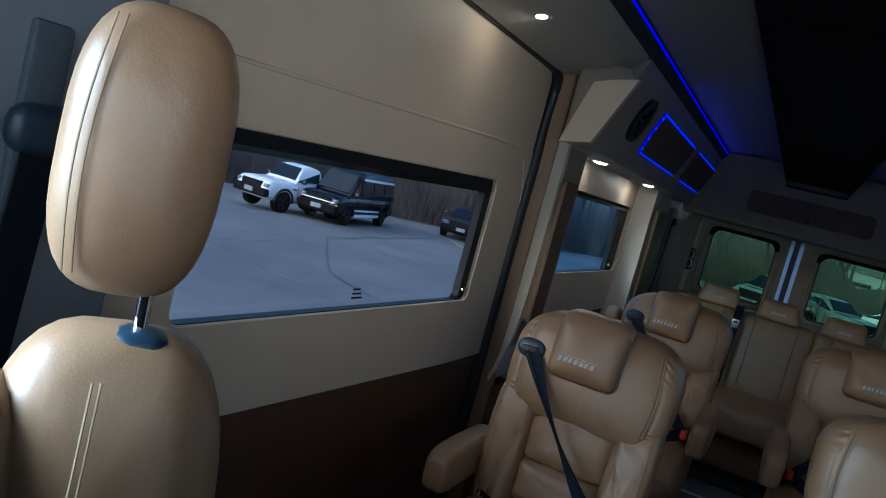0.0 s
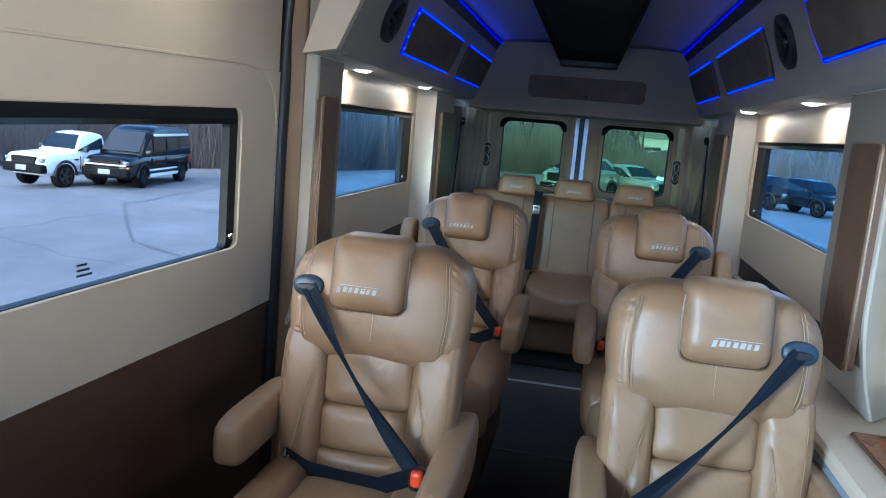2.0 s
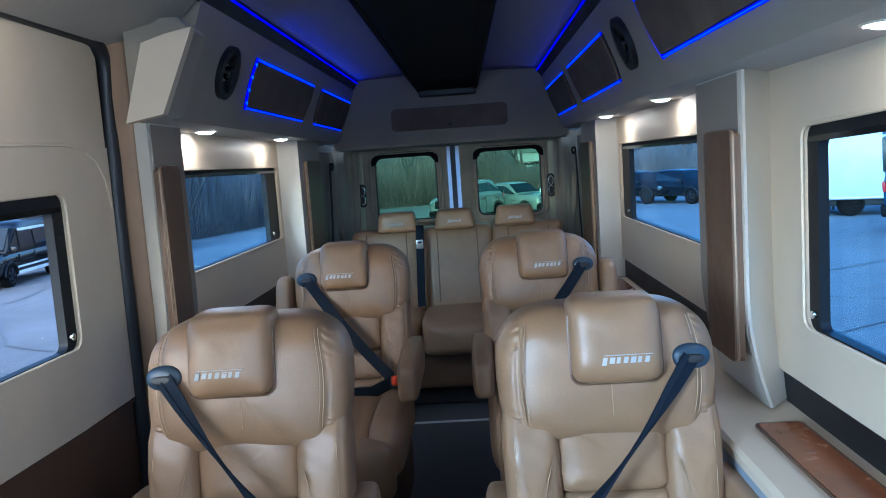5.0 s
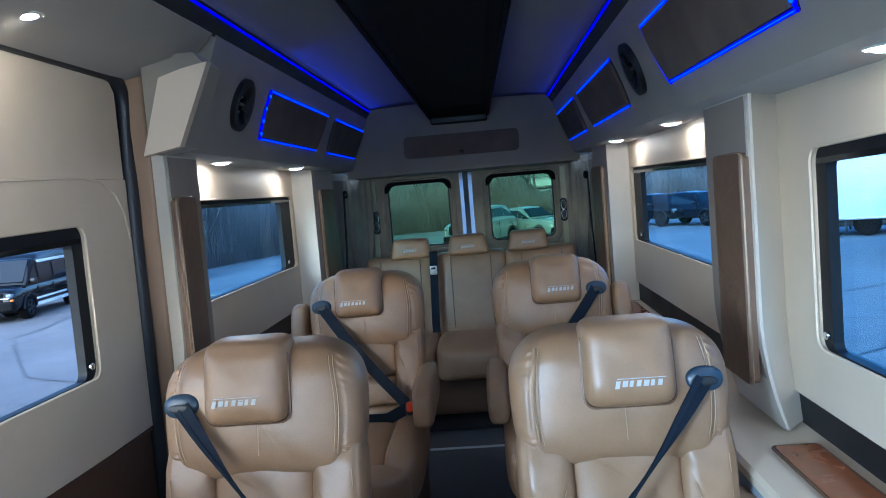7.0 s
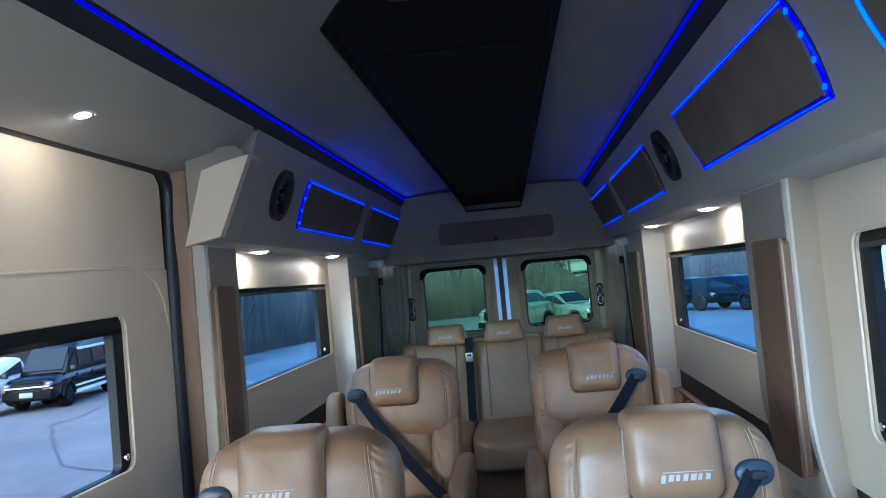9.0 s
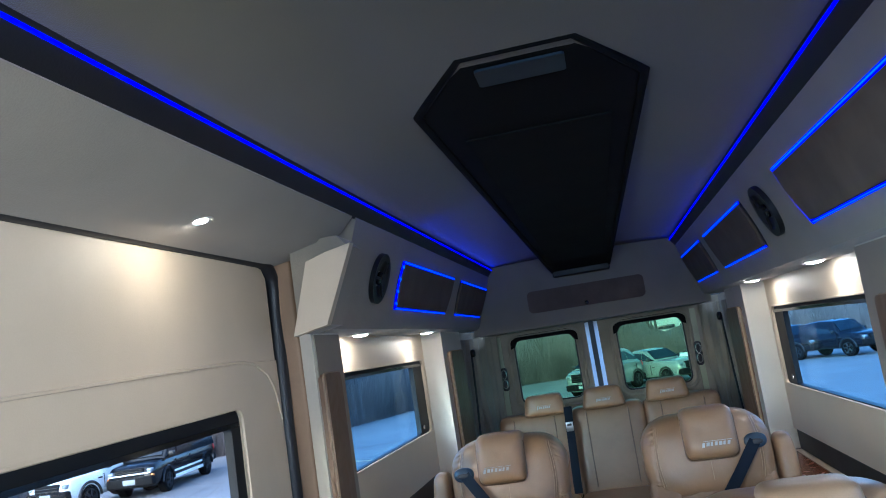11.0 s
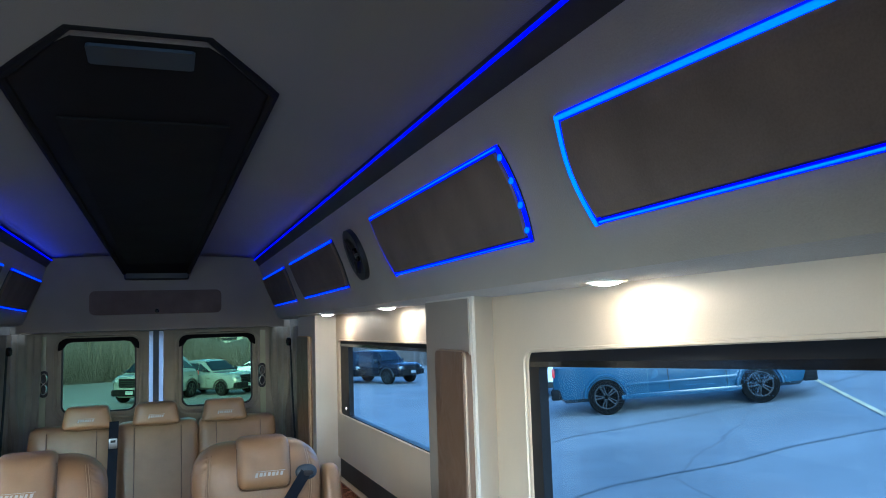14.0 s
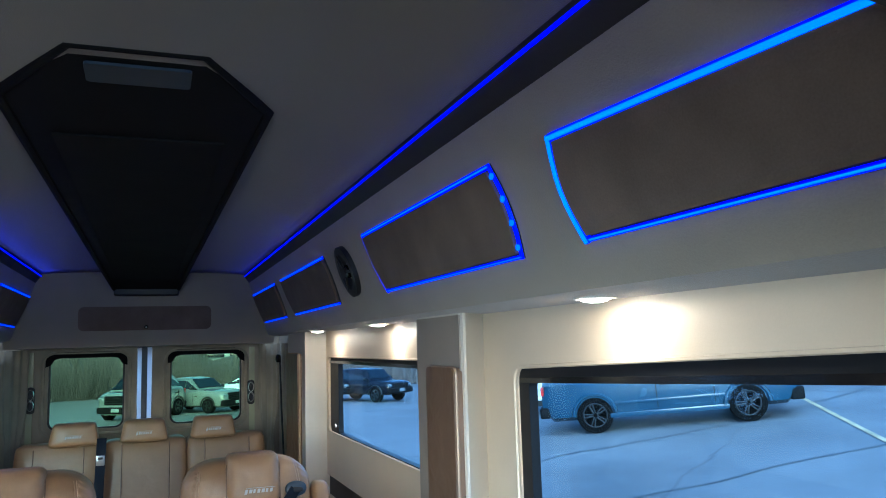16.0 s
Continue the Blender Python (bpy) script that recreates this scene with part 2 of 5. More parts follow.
def slab(outline, w0, w1, to, hole=None, bevel=0.0):
    """A plate with an outline in (u, v), from depth w0 to w1, with an optional hole of as many points; to() lays it into the world."""
    bm = bmesh.new()
    n = len(outline)
    loops = []
    for w in (w0, w1):
        loops.append([bm.verts.new(to(u, v, w)) for u, v in outline])
    for i in range(n):
        bm.faces.new((loops[0][i], loops[0][(i + 1) % n], loops[1][(i + 1) % n], loops[1][i]))
    if hole:
        inner = [[bm.verts.new(to(u, v, w)) for u, v in hole] for w in (w0, w1)]
        for k in (0, 1):
            for i in range(n):
                bm.faces.new((loops[k][i], loops[k][(i + 1) % n], inner[k][(i + 1) % n], inner[k][i]))
        for i in range(n):
            bm.faces.new((inner[0][i], inner[0][(i + 1) % n], inner[1][(i + 1) % n], inner[1][i]))
    else:
        bm.faces.new(loops[0])
        bm.faces.new(loops[1])
    if bevel:
        es = [e for e in bm.edges if len(e.link_faces) == 2 and e.calc_face_angle(0) > 0.9]
        bmesh.ops.bevel(bm, geom=es, offset=bevel, segments=2, affect="EDGES", profile=0.5)
    return bm


def outer_for(hole, u0, u1, v0, v1):
    """The rectangle's points that face the points of the hole, corner on corner."""
    n = len(hole) // 4
    corners = ((u0, v0), (u1, v0), (u1, v1), (u0, v1))
    pts = []
    for k in range(4):
        cu, cv = corners[k]
        seg = hole[k * n:(k + 1) * n]
        for i, (hu, hv) in enumerate(seg):
            f = i / (n - 1)
            if k in (0, 2):
                pts.append((cu, hv) if f < 0.45 else ((cu, cv) if f < 0.55 else (hu, cv)))
            else:
                pts.append((hu, cv) if f < 0.45 else ((cu, cv) if f < 0.55 else (cu, hv)))
    return pts


def sidewall(s):
    """Lays (y, z, depth outward) onto the wall at s * 0.84."""
    return lambda u, v, w: (s * (0.84 + w), u, v)


def rearwall(y):
    return lambda u, v, w: (u, y + w, v)


def tube(points, r, n=8, flat=1.0, closed=False, normal=None):
    """A tube along points; flat scales its second axis."""
    bm = bmesh.new()
    P = [Vector(p) for p in points]
    rings = []
    up0 = Vector(normal) if normal else Vector((0, 0, 1))
    for i, p in enumerate(P):
        a = P[max(i - 1, 0)] if not closed else P[i - 1]
        b = P[min(i + 1, len(P) - 1)] if not closed else P[(i + 1) % len(P)]
        d = (b - a).normalized()
        up = up0 if abs(d.dot(up0)) < 0.95 else Vector((1, 0, 0))
        x = d.cross(up).normalized()
        z = x.cross(d).normalized()
        rings.append([bm.verts.new(p + x * r * math.cos(2 * math.pi * k / n) + z * r * flat * math.sin(2 * math.pi * k / n)) for k in range(n)])
    m = len(rings)
    for i in range(m if closed else m - 1):
        for k in range(n):
            bm.faces.new((rings[i][k], rings[i][(k + 1) % n], rings[(i + 1) % m][(k + 1) % n], rings[(i + 1) % m][k]))
    if not closed:
        bm.faces.new(rings[0])
        bm.faces.new(rings[-1][::-1])
    return bm


def ribbon(points, width, thick, across, share=None):
    """A flat strap along points, with the given width direction at each point (or one for all)."""
    bm = bmesh.new()
    P = [Vector(p) for p in points]
    rings = []
    for i, p in enumerate(P):
        d = (P[min(i + 1, len(P) - 1)] - P[max(i - 1, 0)]).normalized()
        ac = Vector(across[i] if isinstance(across[0], (tuple, list, Vector)) else across)
        ac = (ac - d * ac.dot(d)).normalized()
        nn = d.cross(ac)
        rings.append([bm.verts.new(p + ac * a * width * (share[i] if share else 1) / 2 + nn * b * thick / 2) for a, b in ((-1, -1), (1, -1), (1, 1), (-1, 1))])
    for a, b in zip(rings, rings[1:]):
        for k in range(4):
            bm.faces.new((a[k], a[(k + 1) % 4], b[(k + 1) % 4], b[k]))
    bm.faces.new(rings[0])
    bm.faces.new(rings[-1])
    return bm


def disc(c, r, depth, axis, n=28, bevel=0.002):
    bm = bmesh.new()
    bmesh.ops.create_cone(bm, cap_ends=True, segments=n, radius1=r, radius2=r, depth=depth)
    q = Vector((0, 0, 1)).rotation_difference(Vector(axis))
    bmesh.ops.transform(bm, matrix=Matrix.Translation(c) @ q.to_matrix().to_4x4(), verts=bm.verts)
    if bevel:
        bmesh.ops.bevel(bm, geom=[e for e in bm.edges if e.calc_face_angle(0) > 0.8], offset=bevel, segments=2, affect="EDGES", profile=0.5)
    return bm


def prism_y(profile, y0, y1, bevel=0.0):
    bm = bmesh.new()
    a, b = [bm.verts.new((x, y0, z)) for x, z in profile], [bm.verts.new((x, y1, z)) for x, z in profile]
    n = len(profile)
    for i in range(n):
        bm.faces.new((a[i], a[(i + 1) % n], b[(i + 1) % n], b[i]))
    bm.faces.new(a)
    bm.faces.new(b)
    if bevel:
        bmesh.ops.bevel(bm, geom=[e for e in bm.edges if e.calc_face_angle(0) > 0.3], offset=bevel, segments=3, affect="EDGES", profile=0.5)
    return bm


def merge(*bms):
    """One bmesh out of several."""
    out = bms[0]
    for other in bms[1:]:
        me = bpy.data.meshes.new("joined")
        other.to_mesh(me)
        other.free()
        out.from_mesh(me)
        bpy.data.meshes.remove(me)
    return out


def structure(name, bm, material, label="", smooth=True):
    return tagged(part(name, bm, material, None, "", smooth), label, "", "", "structure")


# ---- the van's shell ----
structure("floor", box((-0.92, -2.3, -0.08), (0.92, 4.72, 0.0), 0), CARPET, "charcoal carpeted van floor")
for yy, nm in ((1.51, "trim"), (3.05, "trim")):
    structure(nm, box((-0.62, yy - 0.012, 0.0), (0.62, yy + 0.012, 0.005), 0.002), SILVERTHREAD, "thin metal carpet joint strip on the floor")
structure("trim", box((-0.62, 2.15 - 0.006, 0.0), (0.62, 2.15 + 0.006, 0.003), 0.001), SLATE, "dark seam across the carpet")


def ceiling_z(x, y):
    edge = 1.815
    top = 1.965 - 0.034 * max(0.0, y)
    f = max(0.0, 1 - abs(x) / 0.545)
    return edge + (max(top, edge + 0.004) - edge) * min(1.0, 2.3 * f) ** 0.8


# ceiling: a shallow vault of cloth
verts, faces = [], []
NX, NY = 25, 30
for j in range(NY):
    y = -2.3 + 6.42 * j / (NY - 1)
    for i in range(NX):
        x = -0.55 + 1.10 * i / (NX - 1)
        verts.append((x, y, ceiling_z(x, y)))
for j in range(NY - 1):
    for i in range(NX - 1):
        a = j * NX + i
        faces.append((a, a + 1, a + NX + 1, a + NX))
ceil = link_mesh("ceiling", verts, faces, HEADLINER, smooth=True)
tagged(ceil, "dark grey-beige cloth headliner", "", "", "structure")
so = ceil.modifiers.new("thick", "SOLIDIFY")
so.thickness, so.offset = 0.03, 1.0

# soffits along both sides, with their black channel and LED line
PROFILE = [(0.93, 1.445), (0.715, 1.445), (0.69, 1.452), (0.678, 1.47), (0.574, 1.757), (0.574, 1.78), (0.60, 1.95), (0.93, 1.95)]


def soffit(name, s, y0, y1, label):
    prof = [(s * x, z) for x, z in PROFILE]
    return structure(name, prism_y(prof, y0, y1, 0.008), SOFFIT, label)


soffit("soffit_right", 1, -0.34, 4.10, "grey-beige suede overhead soffit with speaker and panels")
soffit("soffit_left", -1, 1.44, 4.10, "grey-beige suede overhead soffit with speaker and panels")
structure("soffit_left_end", slab([(-0.742, 1.444), (-0.655, 1.458), (-0.572, 1.668), (-0.60, 1.70), (-0.66, 1.70), (-0.742, 1.68)], 0, 0.13, lambda u, v, w: (u, 1.445 - w, v), bevel=0.004), SOFFIT, "grey-beige suede end of the overhead soffit")
structure("soffit_end", slab([(-0.748, 1.438), (-0.648, 1.456), (-0.553, 1.668), (-0.625, 1.655), (-0.687, 1.637)], 0, 0.03, lambda u, v, w: (u, 1.318 - w, v), bevel=0.006), CREAM, "cream vinyl end cap of the overhead soffit")
# headliner over the sliding door
structure("headliner_left", prism_y([(-0.93, 1.655), (-0.84, 1.655), (-0.74, 1.672), (-0.66, 1.69), (-0.61, 1.725), (-0.574, 1.762), (-0.60, 1.95), (-0.93, 1.95)], -2.3, 1.41, 0.0), SOFFIT, "grey-beige suede headliner above the sliding door")
structure("headliner_front", prism_y([(0.93, 1.50), (0.70, 1.52), (0.57, 1.80), (0.60, 1.95), (0.93, 1.95)], -2.3, -0.34, 0.0), BLACK, "black headliner over the cab")
for s in (-1, 1):
    structure("channel", slab([(s * 0.578, 1.760), (s * 0.546, 1.803), (s * 0.546, 1.87), (s * 0.578, 1.87)], -2.3, 4.09, lambda u, v, w: (u, w, v)), BLACK, "black lighting channel between soffit and ceiling", False)
    structure("led_line", box((s * 0.5435 - 0.0024, -0.9, 1.7985), (s * 0.5435 + 0.0024, 4.07, 1.8035), 0), LED, "thin blue LED line along the ceiling edge", False)

# the rear bulkhead over the back doors
bulk = [(-0.72, 1.405), (0.72, 1.405), (0.72, 1.46), (0.62, 1.80), (0.62, 1.92), (-0.62, 1.92), (-0.62, 1.80), (-0.72, 1.46)]
structure("bulkhead_rear", slab(bulk, 0, 0.60, rearwall(4.09), bevel=0.01), SOFFIT, "grey-beige padded bulkhead above the rear doors")
rp = thing("overhead_locker", "brown suede locker door in the rear bulkhead", "locker", (0, 4.09, 1.5))
part("door", slab(rrect(-0.355, 0.355, -0.005, 0.13, 0.03), -0.012, 0.0, rearwall(0), bevel=0.004), SUEDE, rp)
part("knob", disc((0.0, -0.018, 0.012), 0.011, 0.014, (0, 1, 0)), GLOSSBLACK, rp)

# walls that close the cab round and behind the camera, with windscreen and side glass open to the day
h = rrect(-0.72, 0.72, 0.95, 1.55, 0.08)
structure("wall_front", slab(outer_for(h, -0.93, 0.93, -0.05, 1.96), -0.05, 0.0, rearwall(-2.3), hole=h), SLATE, "slate cab wall round the windscreen")
h = rrect(-2.1, -0.75, 0.9, 1.5, 0.1)
structure("wall_cab_left", slab(outer_for(h, -2.3, -0.62, -0.05, 1.70), 0, 0.08, sidewall(-1), hole=h), SLATE, "slate cab door with its window")
h = rrect(-2.1, -0.85, 0.9, 1.45, 0.1)
structure("wall_cab_right", slab(outer_for(h, -2.3, -0.62, -0.05, 1.70), 0, 0.08, sidewall(1), hole=h), SLATE, "slate cab door with its window")
structure("wall_cab_low", box((-0.80, -1.36, 0.0), (0.84, -1.28, 1.22), 0.03), SLATE, "low slate wall behind the cab")
structure("pillar_left", box((-0.93, -0.62, -0.05), (-0.80, -0.27, 1.69), 0.02, 3), GREYTRIM, "grey-blue pillar between cab door and sliding door")
structure("pillar_right", box((0.80, -0.62, -0.05), (0.93, -0.205, 1.50), 0.02, 3), IVORY, "pale pillar behind the driver's door")
structure("window_seal", box((0.825, -0.205, 0.55), (0.85, -0.165, 1.46), 0.008), RUBBER, "dark rubber edge beside the pale pillar")


def window_set(name, s, y0, y1, z0, z1, r, pane, label, top=0.055, ends=(0.0, 0.045), depth=0.014, lay=None, latch=0.03):
    """A side window in its opening: black surround, tinted pane and latch."""
    w = tagged(thing(name, label, "window"), kind="structure")
    to = lay or sidewall(s)
    o, i = rrect(y0 - 0.004, y1 + 0.004, z0 - 0.004, z1 + 0.004, r), rrect(y0 + ends[0] + 0.003, y1 - ends[1], z0 + 0.004, z1 - top, r * 0.6)
    part("window_frame", slab(o, depth, depth + 0.022, to, hole=i), TINTBAND, w)
    p = part("pane", slab(rrect(y0, y1, z0, z1, r), depth + 0.024, depth + 0.029, to), pane, w, smooth=False)
    p.visible_shadow = False
    part("header", slab([(y0 + 0.02, z1 - top - 0.008), (y1 - 0.02, z1 - top - 0.008), (y1 - 0.02, z1 - top + 0.004), (y0 + 0.02, z1 - top + 0.004)], depth - 0.008, depth, to, bevel=0.002), GLOSSBLACK, w)
    part("latch", disc(to(y1 - latch, z0 + 0.035, depth - 0.004), 0.009, 0.012, (1, 0, 0), 16), CHROME, w)
    return w


# sliding door on the left
DOOR_Y0, DOOR_Y1 = -0.27, 1.36
hole = rrect(-0.115, 1.125, 0.895, 1.275, 0.035)
door = tagged(thing("door_1", "closed sliding door panelled in cream vinyl over brown", "door"), kind="structure")


def L(u, v, w):
    """The sliding door's lines close up a little towards the cab."""
    return (-0.84 - w, u, v - (v - 1.0) * 0.105 * min(1.15, max(0.0, (1.06 - u) / 1.19)) * (1 if v < 1.5 else max(0.0, (1.65 - v) / 0.15)))


mid = outer_for(hole, DOOR_Y0, DOOR_Y1, 0.70, 1.385)
part("upper_trim", slab(mid, 0.0, 0.036, L, hole=hole), CREAM, door, "cream vinyl window panel")
part("window_bead", tube([L(u, v, 0.004) for u, v in hole], 0.0055, 6, closed=True, normal=(1, 0, 0)), CREAM, door)
part("top_panel", slab([(DOOR_Y0, 1.3862), (0.2, 1.3862), (0.65, 1.3862), (1.06, 1.3862), (DOOR_Y1, 1.3862), (DOOR_Y1, 1.62), (1.33, 1.656), (1.06, 1.662), (DOOR_Y0, 1.664)], 0.004, 0.07, L, bevel=0.006), CREAM, door, "padded cream vinyl top panel")
part("piping", tube([L(y, 1.387, 0.0) for y in (DOOR_Y0, 0.4, 1.0, 1.14)] + [L(1.22, 1.38, 0), L(1.29, 1.35, 0), L(1.33, 1.30, 0), L(1.352, 1.22, 0)], 0.004, 6, normal=(1, 0, 0)), CREAM, door)
part("lower_panel", slab([(DOOR_Y0, 0.02), (DOOR_Y1, 0.02), (DOOR_Y1, 0.686), (1.06, 0.690), (DOOR_Y0, 0.70)], 0.008, 0.075, L, bevel=0.006), BROWN, door, "dark brown lower vinyl panel")
part("seam", tube([L(DOOR_Y0, 0.705, 0.004), L(1.06, 0.695, 0.004), L(DOOR_Y1, 0.690, 0.004)], 0.004, 6, normal=(1, 0, 0)), BROWN, door)
window_set("window_1", -1, -0.115, 1.125, 0.895, 1.275, 0.035, PANE_DOOR, "long tinted window of the sliding door, black-edged", lay=L, top=0.038)
lb = thing("glass_label", "small dark printed lines low on the sliding window", "label", (0, 0, 0))
for k in range(3):
    part("bar", slab([(0.50, 0.915 + 0.011 * k), (0.545 - 0.008 * k, 0.915 + 0.011 * k), (0.545 - 0.008 * k, 0.9195 + 0.011 * k), (0.50, 0.9195 + 0.011 * k)], 0.034, 0.037, L), BLACK, lb, smooth=False)
seal = [L(1.380, z, 0.0) for z in (-0.0, 0.3, 0.6, 0.9, 1.2)] + [L(1.388, 1.34, 0.0), L(1.398, 1.44, 0.004), L(1.404, 1.52, 0.004), L(1.404, 1.59, 0.0)] + [L(1.404 - 0.09 * (1 - math.cos(a)), 1.59 + 0.08 * math.sin(a), 0.0) for a in (0.4, 0.8, 1.2, 1.57)] + [L(y, 1.672, 0.0) for y in (1.0, 0.5, 0.0, -0.3)]
structure("door_seal", tube(seal, 0.021, 12, normal=(1, 0, 0)), RUBBER, "black rubber seal round the sliding door")
structure("jamb_head", box((-0.90, 1.412, 1.40), (-0.742, 1.4365, 1.80), 0.0), TAN_TRIM, "tan vinyl head of the door jamb")
structure("door_gap", box((-0.93, 1.345, -0.05), (-0.872, 1.42, 1.68), 0.0), BLACK, "dark gap behind the door seal")
structure("jamb", box((-0.92, 1.395, 0.0), (-0.778, 1.424, 1.70), 0.010, 3), TAN_TRIM, "tan vinyl door jamb")
structure("wall_left_front", box((-0.95, -0.3, -0.05), (-0.915, 1.40, 0.80), 0), BLACK, "dark outer skin below the sliding window")
structure("wall_left_top", box((-0.95, -0.3, 1.29), (-0.915, 1.40, 1.95), 0), BLACK, "dark outer skin above the sliding window")


def pillar(s, y0, y1, z0, pad_y, pad_z, back=0.90, slant=0.11):
    """A post that flares at its foot: an aisle face with a padded panel, and a front face that slants back to the wall."""
    nm = "left" if s < 0 else "right"
    bm = bmesh.new()
    rows = []
    for z, out in [(1.448, 0.0), (1.30, 0.0), (0.95, 0.0)] + [(0.95 + (z0 - 0.95) * f / 8, 0.05 * (f / 8) ** 2) for f in range(1, 9)]:
        x = 0.738 + out
        plan = [(back, y1), (x, y1), (x, y0 + 0.010), (x + 0.003, y0 + 0.003), (x + 0.010, y0 + 0.004)]
        plan += [(min(0.842, back), y0 + slant * (min(0.842, back) - x) / 0.104), (back, y0 + slant)]
        rows.append([bm.verts.new((s * px, py, z)) for px, py in plan])
    n = len(rows[0])
    for a, b in zip(rows, rows[1:]):
        for i in range(n):
            bm.faces.new((a[i], a[(i + 1) % n], b[(i + 1) % n], b[i]))
    bm.faces.new(rows[0])
    bm.faces.new(rows[-1])
    p = structure("pillar_" + nm, bm, IVORY, "ivory post with flared foot")
    bm = bmesh.new()
    rows = []
    for z, out in [(1.440, 0.0), (1.30, 0.0), (0.95, 0.0)] + [(0.95 + (z0 + 0.03 - 0.95) * f / 8, 0.05 * (f / 8) ** 2) for f in range(1, 9)]:
        x = 0.738 + out
        rows.append([bm.verts.new((s * px, py, z)) for px, py in ((x + 0.002, y0 + 0.013), (x - 0.004, y0 + 0.013), (x - 0.004, y1 - 0.004), (x + 0.002, y1 - 0.004))])
    for a, b in zip(rows, rows[1:]):
        for i in range(4):
            bm.faces.new((a[i], a[(i + 1) % 4], b[(i + 1) % 4], b[i]))
    bm.faces.new(rows[0])
    bm.faces.new(rows[-1])
    structure("pillar_lining_" + nm, bm, TAUPE, "taupe lining on the aisle face of the post")
    pd = thing("pillar_pad", "brown padded panel with a bronze edge on the post", "panel", (s * 0.738, 0, 0), "pillar pads")
    part("pad", slab(rrect(*pad_y, *pad_z, 0.018), 0, 0.024, lambda u, v, w: (-s * w, u, v), bevel=0.008), PADBROWN, pd)
    part("edge", tube([(-s * 0.016, u, v) for u, v in rrect(*pad_y, *pad_z, 0.018)], 0.0038, 6, closed=True, normal=(1, 0, 0)), BRONZE, pd, "bronze edge")
    return p


def side_bay(s):
    """The rear window bay of one side: panel, window, dark band, ledge with wood tray, second post."""
    nm = "left" if s < 0 else "right"
    to = sidewall(s)
    y0, y1 = 1.40, 3.17
    hole = rrect(1.48, 3.11, 0.968, 1.322, 0.03)
    structure("wall_bay_" + nm, slab(outer_for(hole, y0, y1, 0.76, 1.445), 0.0, 0.034, to, hole=hole), CREAM, "cream vinyl window panel")
    structure("window_bead_" + nm, tube([to(u, v, 0.002) for u, v in hole], 0.0045, 6, closed=True, normal=(1, 0, 0)), CREAM, "welt round the rear side window")
    window_set("window_2" if s < 0 else "window_3", s, 1.48, 3.11, 0.968, 1.322, 0.03, PANE, "tinted rear side window in a cream panel", top=0.022, ends=(0.0, 0.17), depth=0.012, latch=0.135)
    structure("band_" + nm, slab([(y0, 0.665), (y1, 0.665), (y1, 0.757), (y0, 0.757)], 0.012, 0.07, to), BLACK, "black band under the side windows")
    wide = rrect(1.44, 3.30, 0.94, 1.36, 0.03)
    structure("wall_skin_" + nm, slab(outer_for(wide, 1.36, 4.72, -0.05, 1.95), 0.070, 0.10, to, hole=wide), SLATE, "outer skin of the van")
    structure("post_" + nm, prism_y([(s * x, z) for x, z in [(0.90, 1.446), (0.735, 1.446), (0.735, 0.75), (0.77, 0.665), (0.90, 0.665)]], 3.15, 3.66, 0.01), IVORY, "ivory post beside the bench")
    pd = thing("pillar_pad", "brown padded panel with a bronze edge on the post", "panel", (s * 0.735, 0, 0), "pillar pads")
    part("pad", slab(rrect(3.24, 3.58, 0.72, 1.34, 0.02), 0, 0.022, lambda u, v, w: (-s * w, u, v), bevel=0.008), PADBROWN, pd)
    part("edge", tube([(-s * 0.012, u, v) for u, v in rrect(3.24, 3.58, 0.72, 1.34, 0.02)], 0.005, 6, closed=True, normal=(1, 0, 0)), STITCH, pd)


side_bay(-1)
side_bay(1)
pillar(-1, 1.39, 1.62, 0.62, (1.40, 1.53), (0.84, 1.326), 0.80, 0.03)
pillar(1, 1.09, 1.43, 0.665, (1.10, 1.30), (0.775, 1.312))

# right front bay; its window head rises a little towards the cab
def R(u, v, w):
    lift = 0.044 * min(1.0, max(0.0, (1.0 - u) / 1.06)) * min(1.0, max(0.0, (v - 1.1) / 0.2))
    return (0.84 + w, u, v + lift)

hole = rrect(-0.125, 1.025, 0.868, 1.312, 0.035)
structure("wall_bay_front", slab(outer_for(hole, -0.17, 1.22, 0.738, 1.447), 0.0, 0.036, R, hole=hole), CREAM, "cream vinyl panel round the front side window")
structure("window_bead_front", tube([R(u, v, 0.002) for u, v in hole], 0.005, 6, closed=True, normal=(1, 0, 0)), CREAM, "welt round the front side window")
window_set("window_4", 1, -0.125, 1.025, 0.868, 1.312, 0.035, PANE, "long tinted side window with black edge", top=0.03, ends=(0.0, 0.05), lay=R)
structure("band_front", slab([(-0.2, 0.66), (1.40, 0.66), (1.40, 0.735), (-0.2, 0.735)], 0.012, 0.07, R), BLACK, "black band under the side windows")
wide = rrect(-0.17, 1.19, 0.84, 1.40, 0.03)
structure("wall_skin_front", slab(outer_for(wide, -0.65, 1.355, -0.05, 1.95), 0.072, 0.102, sidewall(1), hole=wide), SLATE, "outer skin of the van")

